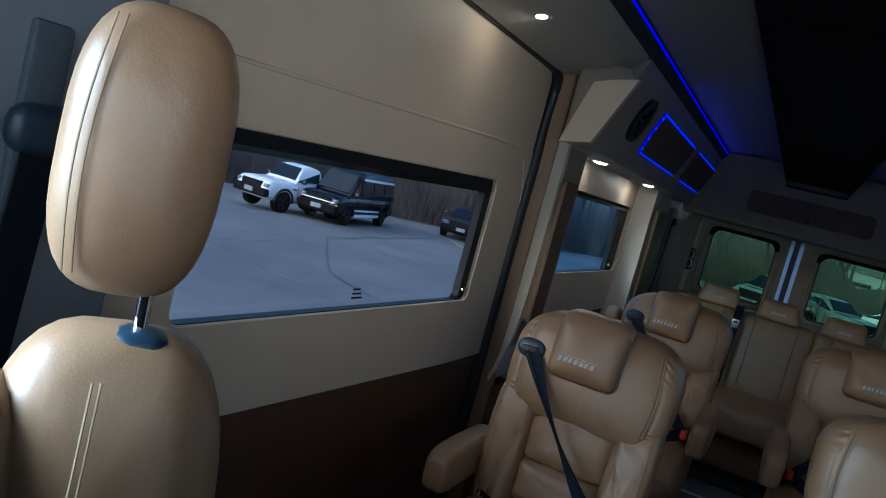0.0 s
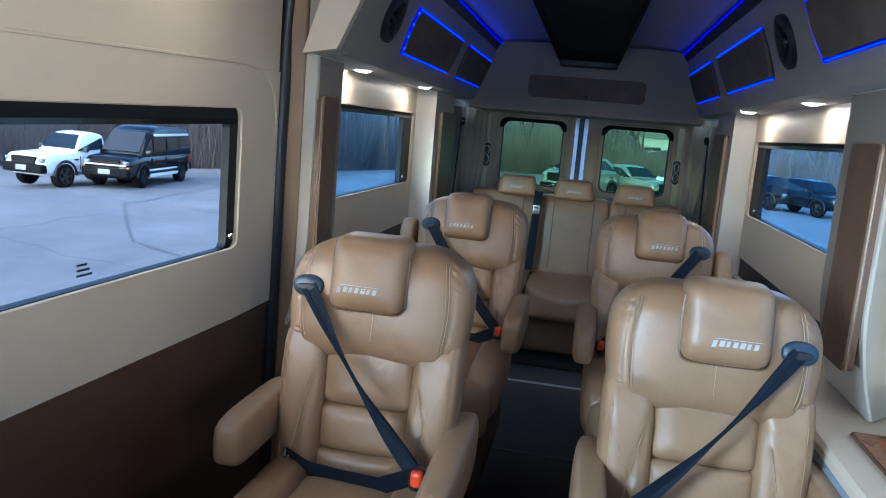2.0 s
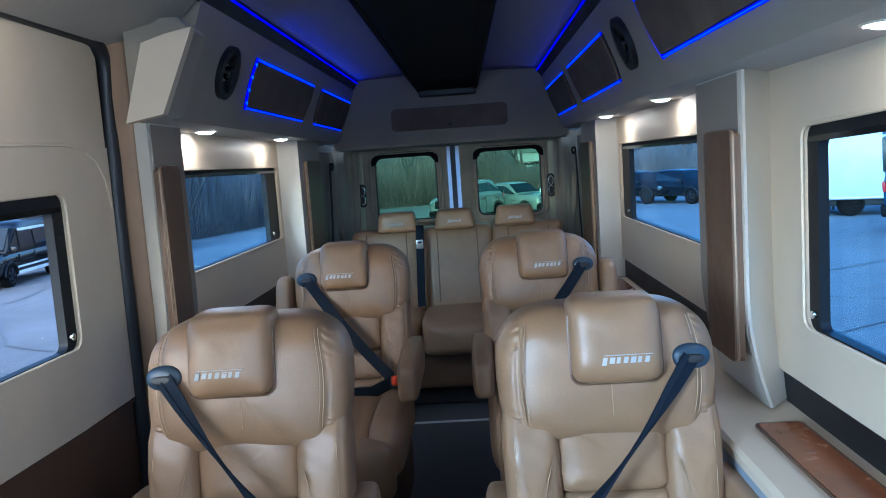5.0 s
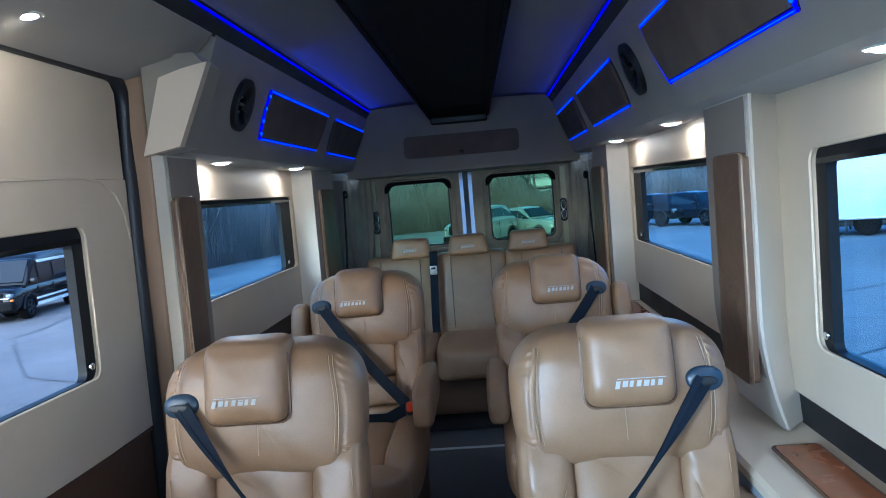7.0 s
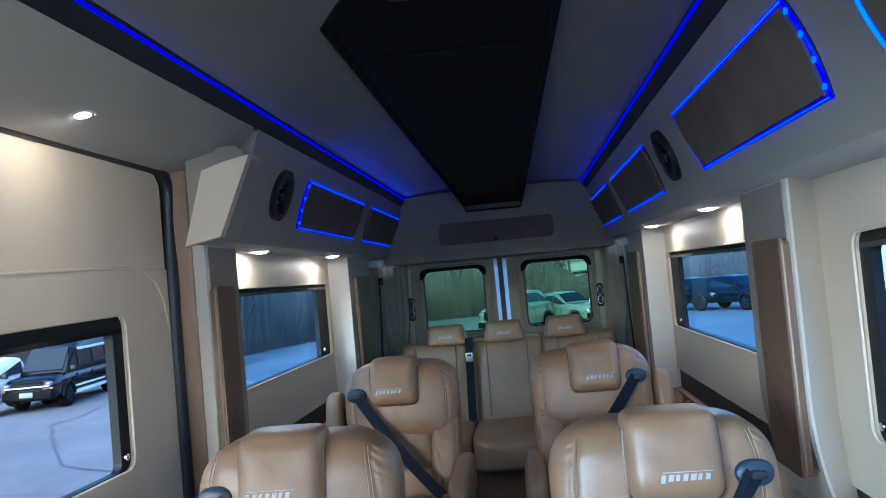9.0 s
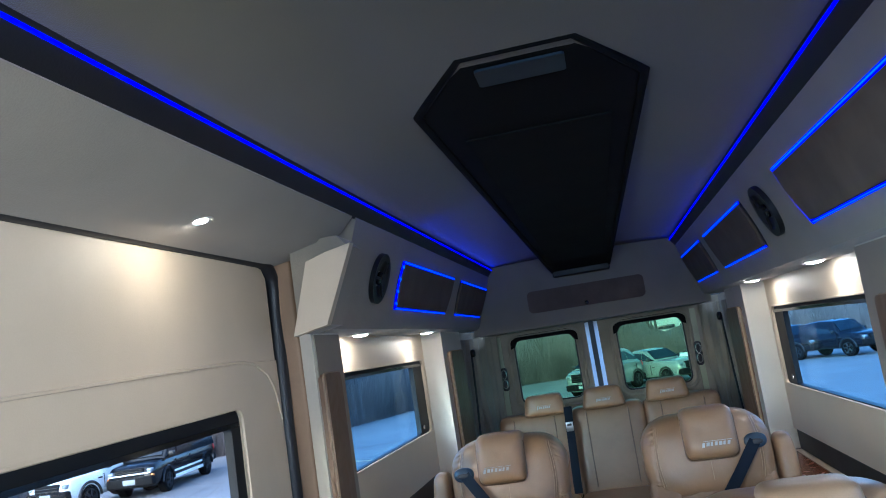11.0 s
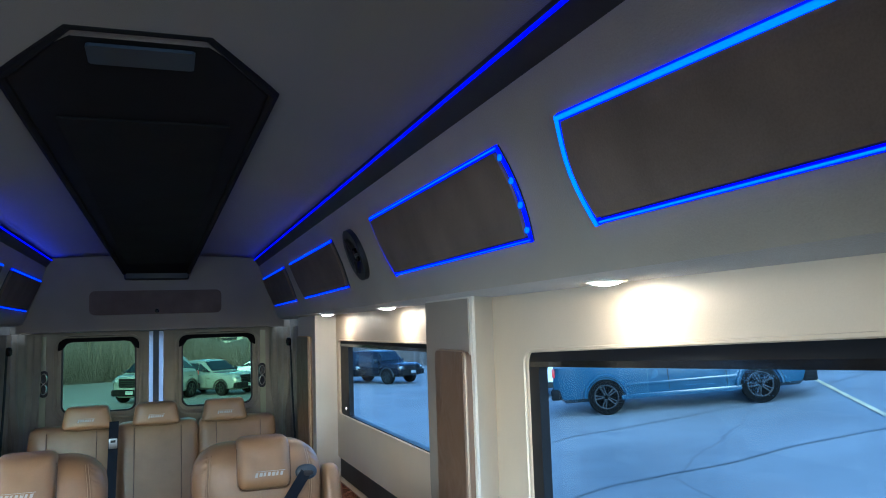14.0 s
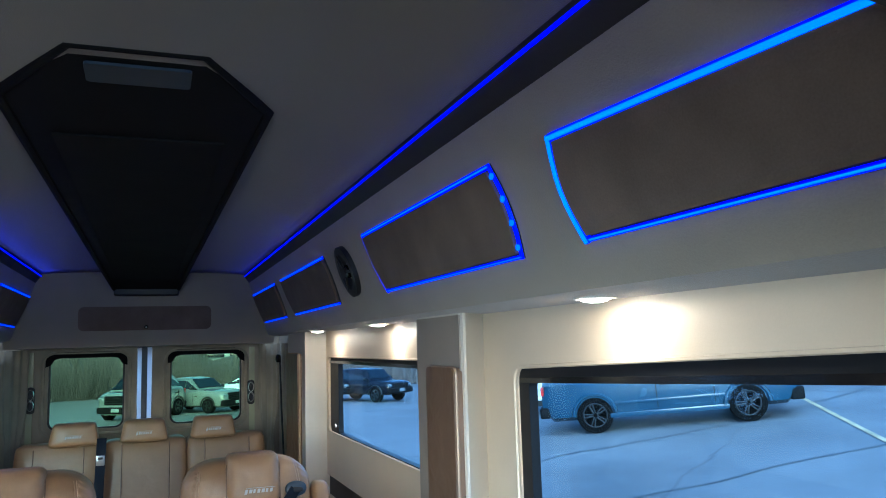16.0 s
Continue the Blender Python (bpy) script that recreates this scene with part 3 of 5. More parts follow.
# ledges with wood inlays
structure("ledge_right", prism_y([(0.86, 0.66), (0.645, 0.66), (0.636, 0.65), (0.636, 0.632), (0.66, 0.632), (0.86, 0.632)], -0.6, 3.17, 0.004), CREAM, "cream ledge along the wall")
structure("ledge_right_face", box((0.638, -0.6, 0.575), (0.86, 3.17, 0.632), 0.004), GREYTRIM, "grey-blue strip below the ledge")
structure("wall_lower_right", box((0.65, -0.6, 0.0), (0.86, 3.17, 0.575), 0.004), BROWN, "dark brown panel below the ledge")
structure("ledge_left", prism_y([(-0.86, 0.66), (-0.655, 0.66), (-0.645, 0.648), (-0.645, 0.60), (-0.66, 0.60), (-0.86, 0.60)], 1.56, 3.17, 0.004), CREAM, "cream ledge along the wall")
structure("wall_lower_left", box((-0.86, 1.40, 0.0), (-0.668, 3.17, 0.60), 0.004), BROWN, "dark brown panel below the ledge")
for s, y0, y1 in ((1, 0.30, 0.98), (1, 1.72, 3.05), (-1, 1.72, 3.05)):
    tr = thing("wood_tray", "glossy reddish burl wood tray set in the ledge", "tray", (s * 0.764, 0, 0.66), "wood trays")
    part("board", slab(rrect(-0.046, 0.046, y0, y1, 0.012), 0, 0.011, lambda u, v, w: (s * u, v, w), bevel=0.003), WOOD, tr)
    part("rim", tube([(s * u, v, 0.009) for u, v in rrect(-0.05, 0.05, y0 - 0.004, y1 + 0.004, 0.014)], 0.003, 6, closed=True), BROWN, tr)

# ---- soffit fittings ----
SLOPE = Vector((0.585 - 0.65, 0, 1.705 - 1.53)).normalized()
OUT = Vector((-SLOPE.z, 0, SLOPE.x)).normalized()
if OUT.x > 0:
    OUT = -OUT


def on_soffit(s):
    """Lays (y, height up the slope from z = 1.53, depth out of the soffit) onto the soffit's face."""
    base = Vector((0.6597, 0, 1.521))
    def to(u, v, w):
        p = base + SLOPE * v + OUT * w
        return (s * p.x, u, p.z)
    return to


def soffit_panel(s, y0, y1, lit="all", lean=0.03, rows=0.181, drop=0.0, bright=0.0052):
    """A suede panel with bowed ends and blue LED strips in the gap round it."""
    to = on_soffit(s)
    t = thing("soffit_locker", "dark brown suede locker door edged with blue LED light", "locker", (0, 0, 0), "soffit lockers")
    n = 8
    near, far = [], []
    for k in range(n + 1):
        f = k / n
        bow = 0.018 * math.sin(math.pi * f)
        near.append((y0 - (bow if not drop else -0.035 * f), (rows - drop) * f))
        far.append((y1 + bow + lean * f, rows * f))
    outline = far + near[::-1]
    inset = 0.011
    cy, cv = (y0 + y1) / 2, rows / 2
    small = [(cy + (u - cy) * (1 - 2 * inset / (y1 - y0)), cv + (v - cv) * (1 - 2 * inset / rows)) for u, v in outline]
    part("door", slab(small, 0.0, 0.012, to, bevel=0.003), SUEDE, t)
    part("backing", slab(outline, 0.0, 0.003, to), BLACK, t, smooth=False)
    def strip(name, pts, core=True, slim=1.0):
        part(name, tube([to(u, v, 0.005) for u, v in pts], bright * slim, 6), LED, t, "blue LED strip")
        if core:
            part("led_core", tube([to(u, v, 0.0033 + bright * slim) for u, v in pts], slim * bright * (0.42 if bright < 0.006 else 0.55), 6), LEDHOT if bright < 0.006 else LEDWIDE, t)
    strip("led_top", [(near[-1][0], near[-1][1] - 0.004), (far[-1][0], rows - 0.004)])
    strip("led_bottom", [(near[0][0], 0.004), (far[0][0], 0.004)], True, 0.55 if bright > 0.006 else 0.8)
    if lit in ("all", "far"):
        strip("led_end", [(u - 0.004, v) for u, v in far], lit == "far" and rows > 0)
    if lit in ("all", "near"):
        pts = [(u + 0.004, v) for u, v in near]
        part("led_end", tube([to(u, v, 0.005) for u, v in pts], 0.0045, 6), LED, t, "blue LED strip")
        for k in range(1, len(pts) - 1, 2 if rows > 0.1 else 1):
            part("led_dot", disc(to(pts[k][0], pts[k][1], 0.009), 0.006, 0.004, (s, 0, 0), 10, 0), LEDHOT, t)
    return t


cab_locker = soffit_panel(1, -0.258, 0.358, "far", 0.0, 0.174, 0.028, 0.0075)
to = on_soffit(1)
part("led_end", tube([to(-0.250, 0.004, 0.006), to(-0.259, 0.010, 0.006), to(-0.262, 0.022, 0.006), to(-0.260, 0.042, 0.006)], 0.006, 6), LED, cab_locker, "blue LED strip")
structure("cab_recess", slab([(-0.40, -0.03), (-0.275, -0.03), (-0.272, 0.02), (-0.248, 0.055), (-0.232, 0.12), (-0.155, 0.19), (-0.06, 0.29), (-0.40, 0.29)], 0.003, 0.02, to, bevel=0.004), BLACK, "black recess panel where the soffit meets the cab")
structure("cab_led", tube([to(-0.262, 0.085, 0.022), to(-0.295, 0.22, 0.022)], 0.003, 6), LED, "short blue LED strip at the cab recess")
gh = thing("grab_handle", "black padded grab handle over the cab opening", "handle", to(-0.34, 0.04, 0.03))
part("grip", puff((0, 0, 0.05), (0.05, 0.085, 0.24), 3, 3, 20, 14), RUBBER, gh)
part("end_cap", puff((0.02, -0.05, -0.045), (0.05, 0.07, 0.06), 3, 3, 16, 10), RUBBER, gh)
soffit_panel(1, 0.58, 1.43, "all", 0.045)
for s in (1, -1):
    soffit_panel(s, 2.03, 2.93, "near" if s < 0 else "none", 0.06)
    soffit_panel(s, 3.19, 3.98, "none", 0.06)


def speaker(s, y):
    to = on_soffit(s)
    t = thing("speaker", "round black speaker set in the overhead soffit", "speaker", (0, 0, 0), "speakers")
    c = Vector(to(y, 0.098, 0.0))
    ax = Vector(to(y, 0.098, 1.0)) - c
    m = Matrix.Translation(c) @ Vector((0, 0, 1)).rotation_difference(ax).to_matrix().to_4x4()
    def ring(r0, r1, z0, z1, n=32):
        bm = bmesh.new()
        prof = [(r0, z0), (r0, z1), (r1, z1), (r1, z0)]
        rr = [[bm.verts.new((r * math.cos(2 * math.pi * k / n), r * math.sin(2 * math.pi * k / n), z)) for k in range(n)] for r, z in prof]
        for a in range(4):
            for k in range(n):
                bm.faces.new((rr[a][k], rr[a][(k + 1) % n], rr[(a + 1) % 4][(k + 1) % n], rr[(a + 1) % 4][k]))
        bmesh.ops.transform(bm, matrix=m, verts=bm.verts)
        return bm
    part("rim", ring(0.062, 0.085, 0, 0.016), BLACK, t)
    cone = bmesh.new()
    bmesh.ops.create_cone(cone, cap_ends=False, segments=32, radius1=0.02, radius2=0.064, depth=0.02)
    bmesh.ops.transform(cone, matrix=m @ Matrix.Translation((0, 0, 0.006)), verts=cone.verts)
    part("cone", cone, BLACK, t)
    part("cap", disc(tuple(c + ax * 0.006), 0.022, 0.012, ax, 20), GLOSSBLACK, t)
    for k in range(3):
        a = 2 * math.pi * k / 3 + 0.5
        p0, p1 = m @ Vector((0.02 * math.cos(a), 0.02 * math.sin(a), 0.015)), m @ Vector((0.066 * math.cos(a), 0.066 * math.sin(a), 0.015))
        part("spoke", tube([p0, p1], 0.005, 6), BLACK, t)
    return t


speaker(1, 1.765)
speaker(-1, 1.765)


def downlight(x, y, z, power):
    t = thing("ceiling_light", "small round white LED downlight with a pale ring", "lamp", (x, y, z), "downlights")
    n = 28
    bm = tube([(0.035 * math.cos(2 * math.pi * k / n), 0.035 * math.sin(2 * math.pi * k / n), -0.001) for k in range(n)], 0.003, 8, closed=True)
    part("ring", bm, IVORY, t)
    part("lens", puff((0, 0, -0.001), (0.056, 0.056, 0.018), 2, 2, 24, 12), LAMP, t, "glowing white lens")
    d = bpy.data.lights.new("downlight", "SPOT")
    d.spot_size, d.spot_blend = radians(180), 0.0
    d.energy, d.color, d.shadow_soft_size = power, (1.0, 0.82, 0.60), 0.025
    lamp = new("downlight_beam", d)
    lamp.matrix_world = pose(x, y, z - 0.02)
    return t


LP = 0.42
downlight(0.765, 1.93, 1.445, LP)
downlight(-0.765, 1.93, 1.445, LP)
downlight(0.738, 2.85, 1.445, LP)
downlight(-0.738, 2.85, 1.445, LP)
downlight(0.758, 0.515, 1.445, LP * 1.0)
downlight(-0.715, 0.76, 1.687, LP * 1.0)

# ---- ceiling console ----
con = thing("ceiling_console", "long black overhead console with a folded screen", "console", (0, 0, 0))
bm = bmesh.new()
lo = [(-0.125, 0.84), (0.125, 0.84), (0.285, 1.13), (0.172, 4.02), (-0.172, 4.02), (-0.285, 1.13)]
zb = lambda y: 1.935 - (y - 0.87) * (1.935 - 1.722) / 3.12
bot = [bm.verts.new((x * 0.96, y + (0.02 if y < 1 else 0), zb(y))) for x, y in lo]
top = [bm.verts.new((x, y, 1.99)) for x, y in lo]
for i in range(6):
    bm.faces.new((bot[i], bot[(i + 1) % 6], top[(i + 1) % 6], top[i]))
bm.faces.new(bot)
bm.faces.new(top)
bmesh.ops.bevel(bm, geom=bm.edges, offset=0.012, segments=3, affect="EDGES", profile=0.5)
CONBLACK = mat("matte_black_shell", (0.007, 0.007, 0.007), 0.75, vary=0.2, bump=0.05, spec=0.15)
part("body", bm, CONBLACK, con)
part("rim", tube([(x * 0.985, y + (0.012 if y < 1 else 0), zb(y) + 0.006) for x, y in lo], 0.013, 8, closed=True), CONBLACK, con)
bm = slab(rrect(-0.10, 0.10, 0.91, 1.0, 0.01), 0, 0.006, lambda u, v, w: (u, v, zb(v) - 0.002 - w), bevel=0.002)
part("vent", bm, WEBPLASTIC, con, "slate vent strip")
bm = slab([(-0.20, 1.35), (0.20, 1.35), (0.145, 3.6), (-0.145, 3.6)], 0, 0.006, lambda u, v, w: (u, v, zb(v) - 0.001 - w), bevel=0.002)
part("screen_back", bm, CONBLACK, con)
part("end_lip", box((-0.172, 3.99, zb(4.0) - 0.035), (0.172, 4.05, zb(4.0) + 0.02), 0.01, 3), BLACK, con)

# ---- rear doors ----
W = rearwall(4.69)
for nm, x0, x1, h0, h1 in (("door_2", -0.80, -0.055, -0.562, -0.128), ("door_3", 0.035, 0.80, 0.145, 0.595)):
    d = tagged(thing(nm, "closed rear door with taupe trim round its window", "door"), kind="structure")
    hole = rrect(h0, h1, 0.905, 1.355, 0.05)
    part("trim_panel", slab(outer_for(hole, x0, x1, 0.0, 1.41), 0.0, 0.05, W, hole=hole), CURTAIN, d, "taupe door trim")
    part("welt", tube([W(u, v, -0.004) for u, v in rrect(h0 - 0.03, h1 + 0.03, 0.875, 1.375, 0.07)], 0.012, 8, closed=True, normal=(0, 1, 0)), CURTAIN, d)
    w = tagged(thing("window_5" if nm == "door_2" else "window_6", "green-tinted rear door window with black visor", "window"), kind="structure")
    part("window_frame", slab(rrect(h0 - 0.003, h1 + 0.003, 0.902, 1.358, 0.05), 0.02, 0.04, W, hole=rrect(h0 + 0.01, h1 - 0.01, 0.915, 1.345, 0.045)), BLACK, w)
    p = part("pane", slab(rrect(h0, h1, 0.905, 1.355, 0.05), 0.042, 0.047, W), PANE_GREEN, w, smooth=False)
    p.visible_shadow = False
    # a hood that follows the rounded head of the glass and comes down a little at both corners
    arch = [(h0 - 0.016, 1.292), (h0 - 0.016, 1.33)] + [(h0 + 0.044 - 0.06 * math.cos(q), 1.322 + 0.06 * math.sin(q)) for q in (0.5, 1.0, 1.57)]
    arch += [(h1 - 0.044 + 0.06 * math.sin(q), 1.322 + 0.06 * math.cos(q)) for q in (0.0, 0.57, 1.07)] + [(h1 + 0.016, 1.33), (h1 + 0.016, 1.292)]
    arch += [(h1 - 0.012, 1.304), (h1 - 0.035, 1.338), (h1 - 0.07, 1.347), (h0 + 0.07, 1.347), (h0 + 0.035, 1.338), (h0 + 0.012, 1.304)]
    part("visor", slab(arch, -0.014, 0.004, W), DULLBLACK, w, "black moulded hood over the glass")
dg = tagged(thing("door_gap_strip", "bright white strip between the rear doors", "trim"), kind="structure")
part("strip", slab([(-0.053, 0.3), (-0.028, 0.3), (-0.028, 1.40), (-0.053, 1.40)], 0.02, 0.03, W), GAPLIGHT, dg)
part("strip", slab([(0.006, 0.3), (0.033, 0.3), (0.033, 1.40), (0.006, 1.40)], 0.02, 0.03, W), GAPLIGHT, dg)
part("groove", slab([(-0.028, 0.3), (0.006, 0.3), (0.006, 1.40), (-0.028, 1.40)], 0.012, 0.04, W), SLATE, dg)
structure("wall_rear", slab([(-0.93, -0.05), (0.93, -0.05), (0.93, 0.86), (-0.93, 0.86)], 0.06, 0.1, W), SLATE, "outer skin of the rear doors")
structure("wall_rear_top", slab([(-0.93, 1.385), (0.93, 1.385), (0.93, 1.95), (-0.93, 1.95)], 0.06, 0.1, W), SLATE, "outer skin above the rear doors")


def curtain(x0, y0, x1, y1, z0, z1, folds, amp, name="curtain", label="taupe pleated curtain tied beside the rear door"):
    """A hanging cloth in folds from (x0, y0) to (x1, y1)."""
    n, m = folds * 8, 10
    d = Vector((x1 - x0, y1 - y0, 0))
    side = Vector((-d.y, d.x, 0)).normalized()
    verts, faces = [], []
    for j in range(m + 1):
        g = j / m
        z = z0 + (z1 - z0) * g
        pinch = 1 - 0.45 * math.exp(-((g - 0.30) / 0.18) ** 2)
        for i in range(n + 1):
            f = i / n
            ff = 0.5 + (f - 0.5) * pinch
            p = Vector((x0, y0, z)) + d * ff + side * amp * math.sin(2 * math.pi * folds * f + 0.6 * math.sin(3 * g)) * (0.6 + 0.5 * math.sin(7 * f + 2))
            verts.append(p)
    for j in range(m):
        for i in range(n):
            a = j * (n + 1) + i
            faces.append((a, a + 1, a + n + 2, a + n + 1))
    ob = link_mesh(name, verts, faces, CURTAIN, smooth=True)
    s_ = ob.modifiers.new("cloth", "SOLIDIFY")
    s_.thickness = 0.004
    return tagged(ob, label, "curtain", "curtains")


curtain(-0.80, 3.72, -0.77, 4.25, 0.55, 1.40, 5, 0.016)
curtain(-0.78, 4.30, -0.66, 4.60, 0.55, 1.40, 4, 0.014)
curtain(0.80, 3.72, 0.80, 4.25, 0.55, 1.40, 5, 0.016)
curtain(0.79, 4.30, 0.70, 4.60, 0.55, 1.40, 4, 0.014)
for s in (-1, 1):
    structure("wall_corner", box((s * 0.86 - 0.075, 4.672, 0.0), (s * 0.86 + 0.075, 4.76, 1.45), 0), CURTAIN, "taupe corner trim beside the rear doors")
    structure("wall_aft", box((s * 0.86 - 0.02, 3.6, 0.0), (s * 0.86 + 0.02, 4.70, 1.45), 0), CURTAIN, "taupe wall behind the curtains")
    structure("wall_aft_low", box((s * 0.76 - 0.09, 3.16, 0.0), (s * 0.76 + 0.09, 4.69, 0.66), 0.01), SLATE, "dark side box beside the bench")
    st = thing("seat_belt", "dark belt strap hanging beside the bench", "seat belt", (s * 0.75, 3.95, 0), "wall belts")
    part("strap", ribbon([(0, 0.1, 1.30), (0, 0.04, 1.0), (0, -0.05, 0.7)], 0.05, 0.003, (0, 1, 0)), WEB, st)
    part("anchor", puff((-s * 0.01, 0.1, 1.31), (0.03, 0.06, 0.05), 3, 3, 14, 8), GLOSSBLACK, st)
    structure("door_jamb", slab([(s * 0.66 - 0.018, 0.62), (s * 0.66 + 0.018, 0.62), (s * 0.66 + 0.018, 1.385), (s * 0.66 - 0.018, 1.385)], -0.014, 0.0, W, bevel=0.003), JAMBPAINT, "pale painted jamb strip beside the rear door")
    hk = thing("door_latch", "oval black latch plate with chrome ring", "latch", (s * 0.652, 4.67, 1.095 if s < 0 else 1.085), "door latches")
    for dz in (0.035, -0.03):
        part("ring", tube([(0.016 * math.cos(a), -0.016, dz + 0.03 * math.sin(a)) for a in [2 * math.pi * k / 18 for k in range(18)]], 0.005, 6, closed=True, normal=(0, 1, 0)), CHROME, hk)
    part("plate", slab(rrect(-0.023, 0.023, -0.078, 0.082, 0.02), -0.012, 0.0, rearwall(0), bevel=0.004), BLACK, hk)


# ---- captain's chairs ----
def lean_back(bm, k=0.17, z0=0.9):
    for v in bm.verts:
        v.co.y += (v.co.z - z0) * k
    return bm


def seam(points, mat_, parent, r=0.0022, name="seam"):
    return part(name, tube(points, r, 5, normal=(0, 1, 0)), mat_, parent)


def logo(parent, x, y, z, w):
    """Embroidered mark as plain slanted blocks under a thin bar."""
    to = lambda u, v, d: (x + u + 0.25 * v, y + d + 0.17 * v, z + v)
    def stroke(u0, u1, v0, v1):
        return slab([(u0, v0), (u1, v0), (u1, v1), (u0, v1)], -0.0012, 0.002, to)
    bm = stroke(-w * 0.46, w * 0.5, 0.0094, 0.0104)
    for k in range(7):
        u = w * (-0.47 + 0.138 * k)
        bm = merge(bm, stroke(u, u + w * (0.085, 0.1, 0.07)[k % 3], -0.0085 if k == 0 else -0.0055, 0.0058))
    return part("embroidery", bm, SILVERTHREAD, parent, "silver embroidered mark", smooth=False)


def captain_chair(cx, y, s, wide=1.0, tall=1.0, twisted=True, lift=0.0):
    """A tan leather captain's chair facing the cab; s is the side of the wall."""
    c = thing("captain_chair", "tan leather captain's chair with embroidered head pillow and fastened belt", "chair", (cx, y, lift), "captain's chairs")
    k = wide
    part("back_shell", lean_back(puff((0, 0.115, 0.69), (0.435 * k, 0.13, 0.58 * tall), 6, 3)), TAN, c)
    # shoulder roll: square-shouldered, dimpled along its side seams
    ub = lean_back(puff((0, 0.062, 0.852), (0.466 * k, 0.192, 0.272 * tall), 6.5, 3.6, 180, 96))
    for v in ub.verts:
        e, zz = abs(v.co.x) / (0.234 * k), v.co.z
        xs = 0.178 + 0.012 * math.sin(math.pi * min(1.0, max(0.0, (zz - 0.74) / 0.22)))
        v.co.x *= 1 - 0.05 * max(0.0, (0.86 - zz) / 0.12) ** 2
        if v.co.y < 0.05:
            d = (abs(v.co.x) - xs * k) / 0.007
            v.co.y += 0.0045 * math.exp(-d * d)
            if 0 < d < 6:
                v.co.y += (0.0012 + 0.0026 * min(1.0, (abs(zz - 0.86) / 0.1) ** 2)) * math.sin(zz * 400 + v.co.x * 60 + 2 * math.sin(zz * 90)) * math.exp(-d / 2.5) * min(1.0, d)
            v.co.y += 0.003 * math.exp(-(v.co.x / 0.006) ** 2) * (1 if zz < 0.86 else 0)
            v.co.y += 0.002 * math.sin(v.co.x * 55 + 3 * s) * math.exp(-((zz - 0.755) / 0.02) ** 2)
        v.co.z -= 0.045 * max(0, e - 0.45) ** 2 * 3.3 * min(1.0, max(0.0, (zz - 0.80) / 0.15))
    shoulder = part("backrest", ub, TAN, c, "padded shoulder roll with gathered side seams")
    for q in (-1, 1):
        pts = []
        for i in range(13):
            f = i / 12
            z = 0.962 - 0.205 * f
            x = q * k * (0.174 + 0.012 * math.sin(math.pi * f))
            pts.append((x, -0.0305 + 0.020 * abs(2 * f - 1) ** 5 + (z - 0.9) * 0.17, z))
        seam(pts, STITCH, shoulder, 0.0012, "stitching")
        seam([(x - q * 0.0075, y_ - 0.0012, z) for x, y_, z in pts], STITCH, shoulder, 0.0009, "stitching")
    seam([(0.002, -0.0315 + (z - 0.9) * 0.17, z) for z in (0.84, 0.80, 0.775)], STITCH, shoulder, 0.001, "stitching")
    # three stacked back cushions between the bolsters
    for n_, (z0, z1) in enumerate(((0.615, 0.775), (0.512, 0.615), (0.43, 0.512))):
        bm = lean_back(puff((0, 0.048, (z0 + z1) / 2), (0.236 * k, 0.125, z1 - z0 + 0.004), 10, 4.2, 48, 24))
        for v in bm.verts:
            if v.co.y < 0.0:
                v.co.y += 0.0022 * math.sin(v.co.x * 38 + 5 * n_ + s) * math.sin(v.co.z * 61 + n_) + 0.0012 * math.sin(v.co.x * 90 + v.co.z * 140)
        part("back_cushion", bm, TAN, c)
    for q in (-1, 1):
        bm = lean_back(puff((q * 0.169 * k, 0.045, 0.612), (0.122 * k, 0.148, 0.37), 6.0, 3.2, 60, 36))
        for v in bm.verts:
            zz = v.co.z
            v.co.x *= 1 - 0.05 * max(0.0, (0.66 - zz) / 0.2)
            if v.co.y < 0.02 and 0.46 < zz < 0.70:
                xc = k * (0.120 + 0.052 * ((0.70 - zz) / 0.24) ** 0.75)
                d = (abs(v.co.x) - xc) / 0.006
                v.co.y += 0.006 * math.exp(-d * d) * min(1.0, (0.70 - zz) / 0.03)
                if d < 0:
                    v.co.y -= 0.004 * (1 - math.exp(d))
            d = (abs(v.co.x) - k * 0.212) / 0.004
            v.co.y += 0.0025 * math.exp(-d * d) + 0.0012 * math.sin(zz * 130 + v.co.x * 80)
        b = part("side_bolster", bm, TAN, c)
        zs = [0.685 - 0.022 * i for i in range(10)]
        seam([(q * k * (0.125 + 0.052 * ((0.70 - z) / 0.24) ** 0.75), -0.0275 + (z - 0.9) * 0.17, z) for z in zs], STITCH, b, 0.0011, "stitching")
        seam([(q * k * (0.205 - 0.008 * max(0, (0.66 - z) / 0.2)), -0.0225 + (z - 0.9) * 0.17, z) for z in (0.735, 0.70, 0.65, 0.60, 0.55, 0.50)], STITCH, b, 0.0012, "stitching")
    # head pillow with piping round its face
    pb = lean_back(puff((s * 0.013, -0.006, 0.927), (0.188 * k, 0.138, 0.168), 7.0, 4.2, 56, 32))
    for v in pb.verts:
        if v.co.y < -0.02:
            v.co.y += 0.0018 * math.sin(v.co.x * 45 + s) * math.sin(v.co.z * 50) - 0.006 * math.exp(-((v.co.z - 0.89) / 0.05) ** 2)
    pil = part("head_pillow", pb, TAN, c, "tan leather head pillow")
    ring = rrect(s * 0.013 - 0.0935 * k, s * 0.013 + 0.0935 * k, 0.842, 0.99, 0.022)
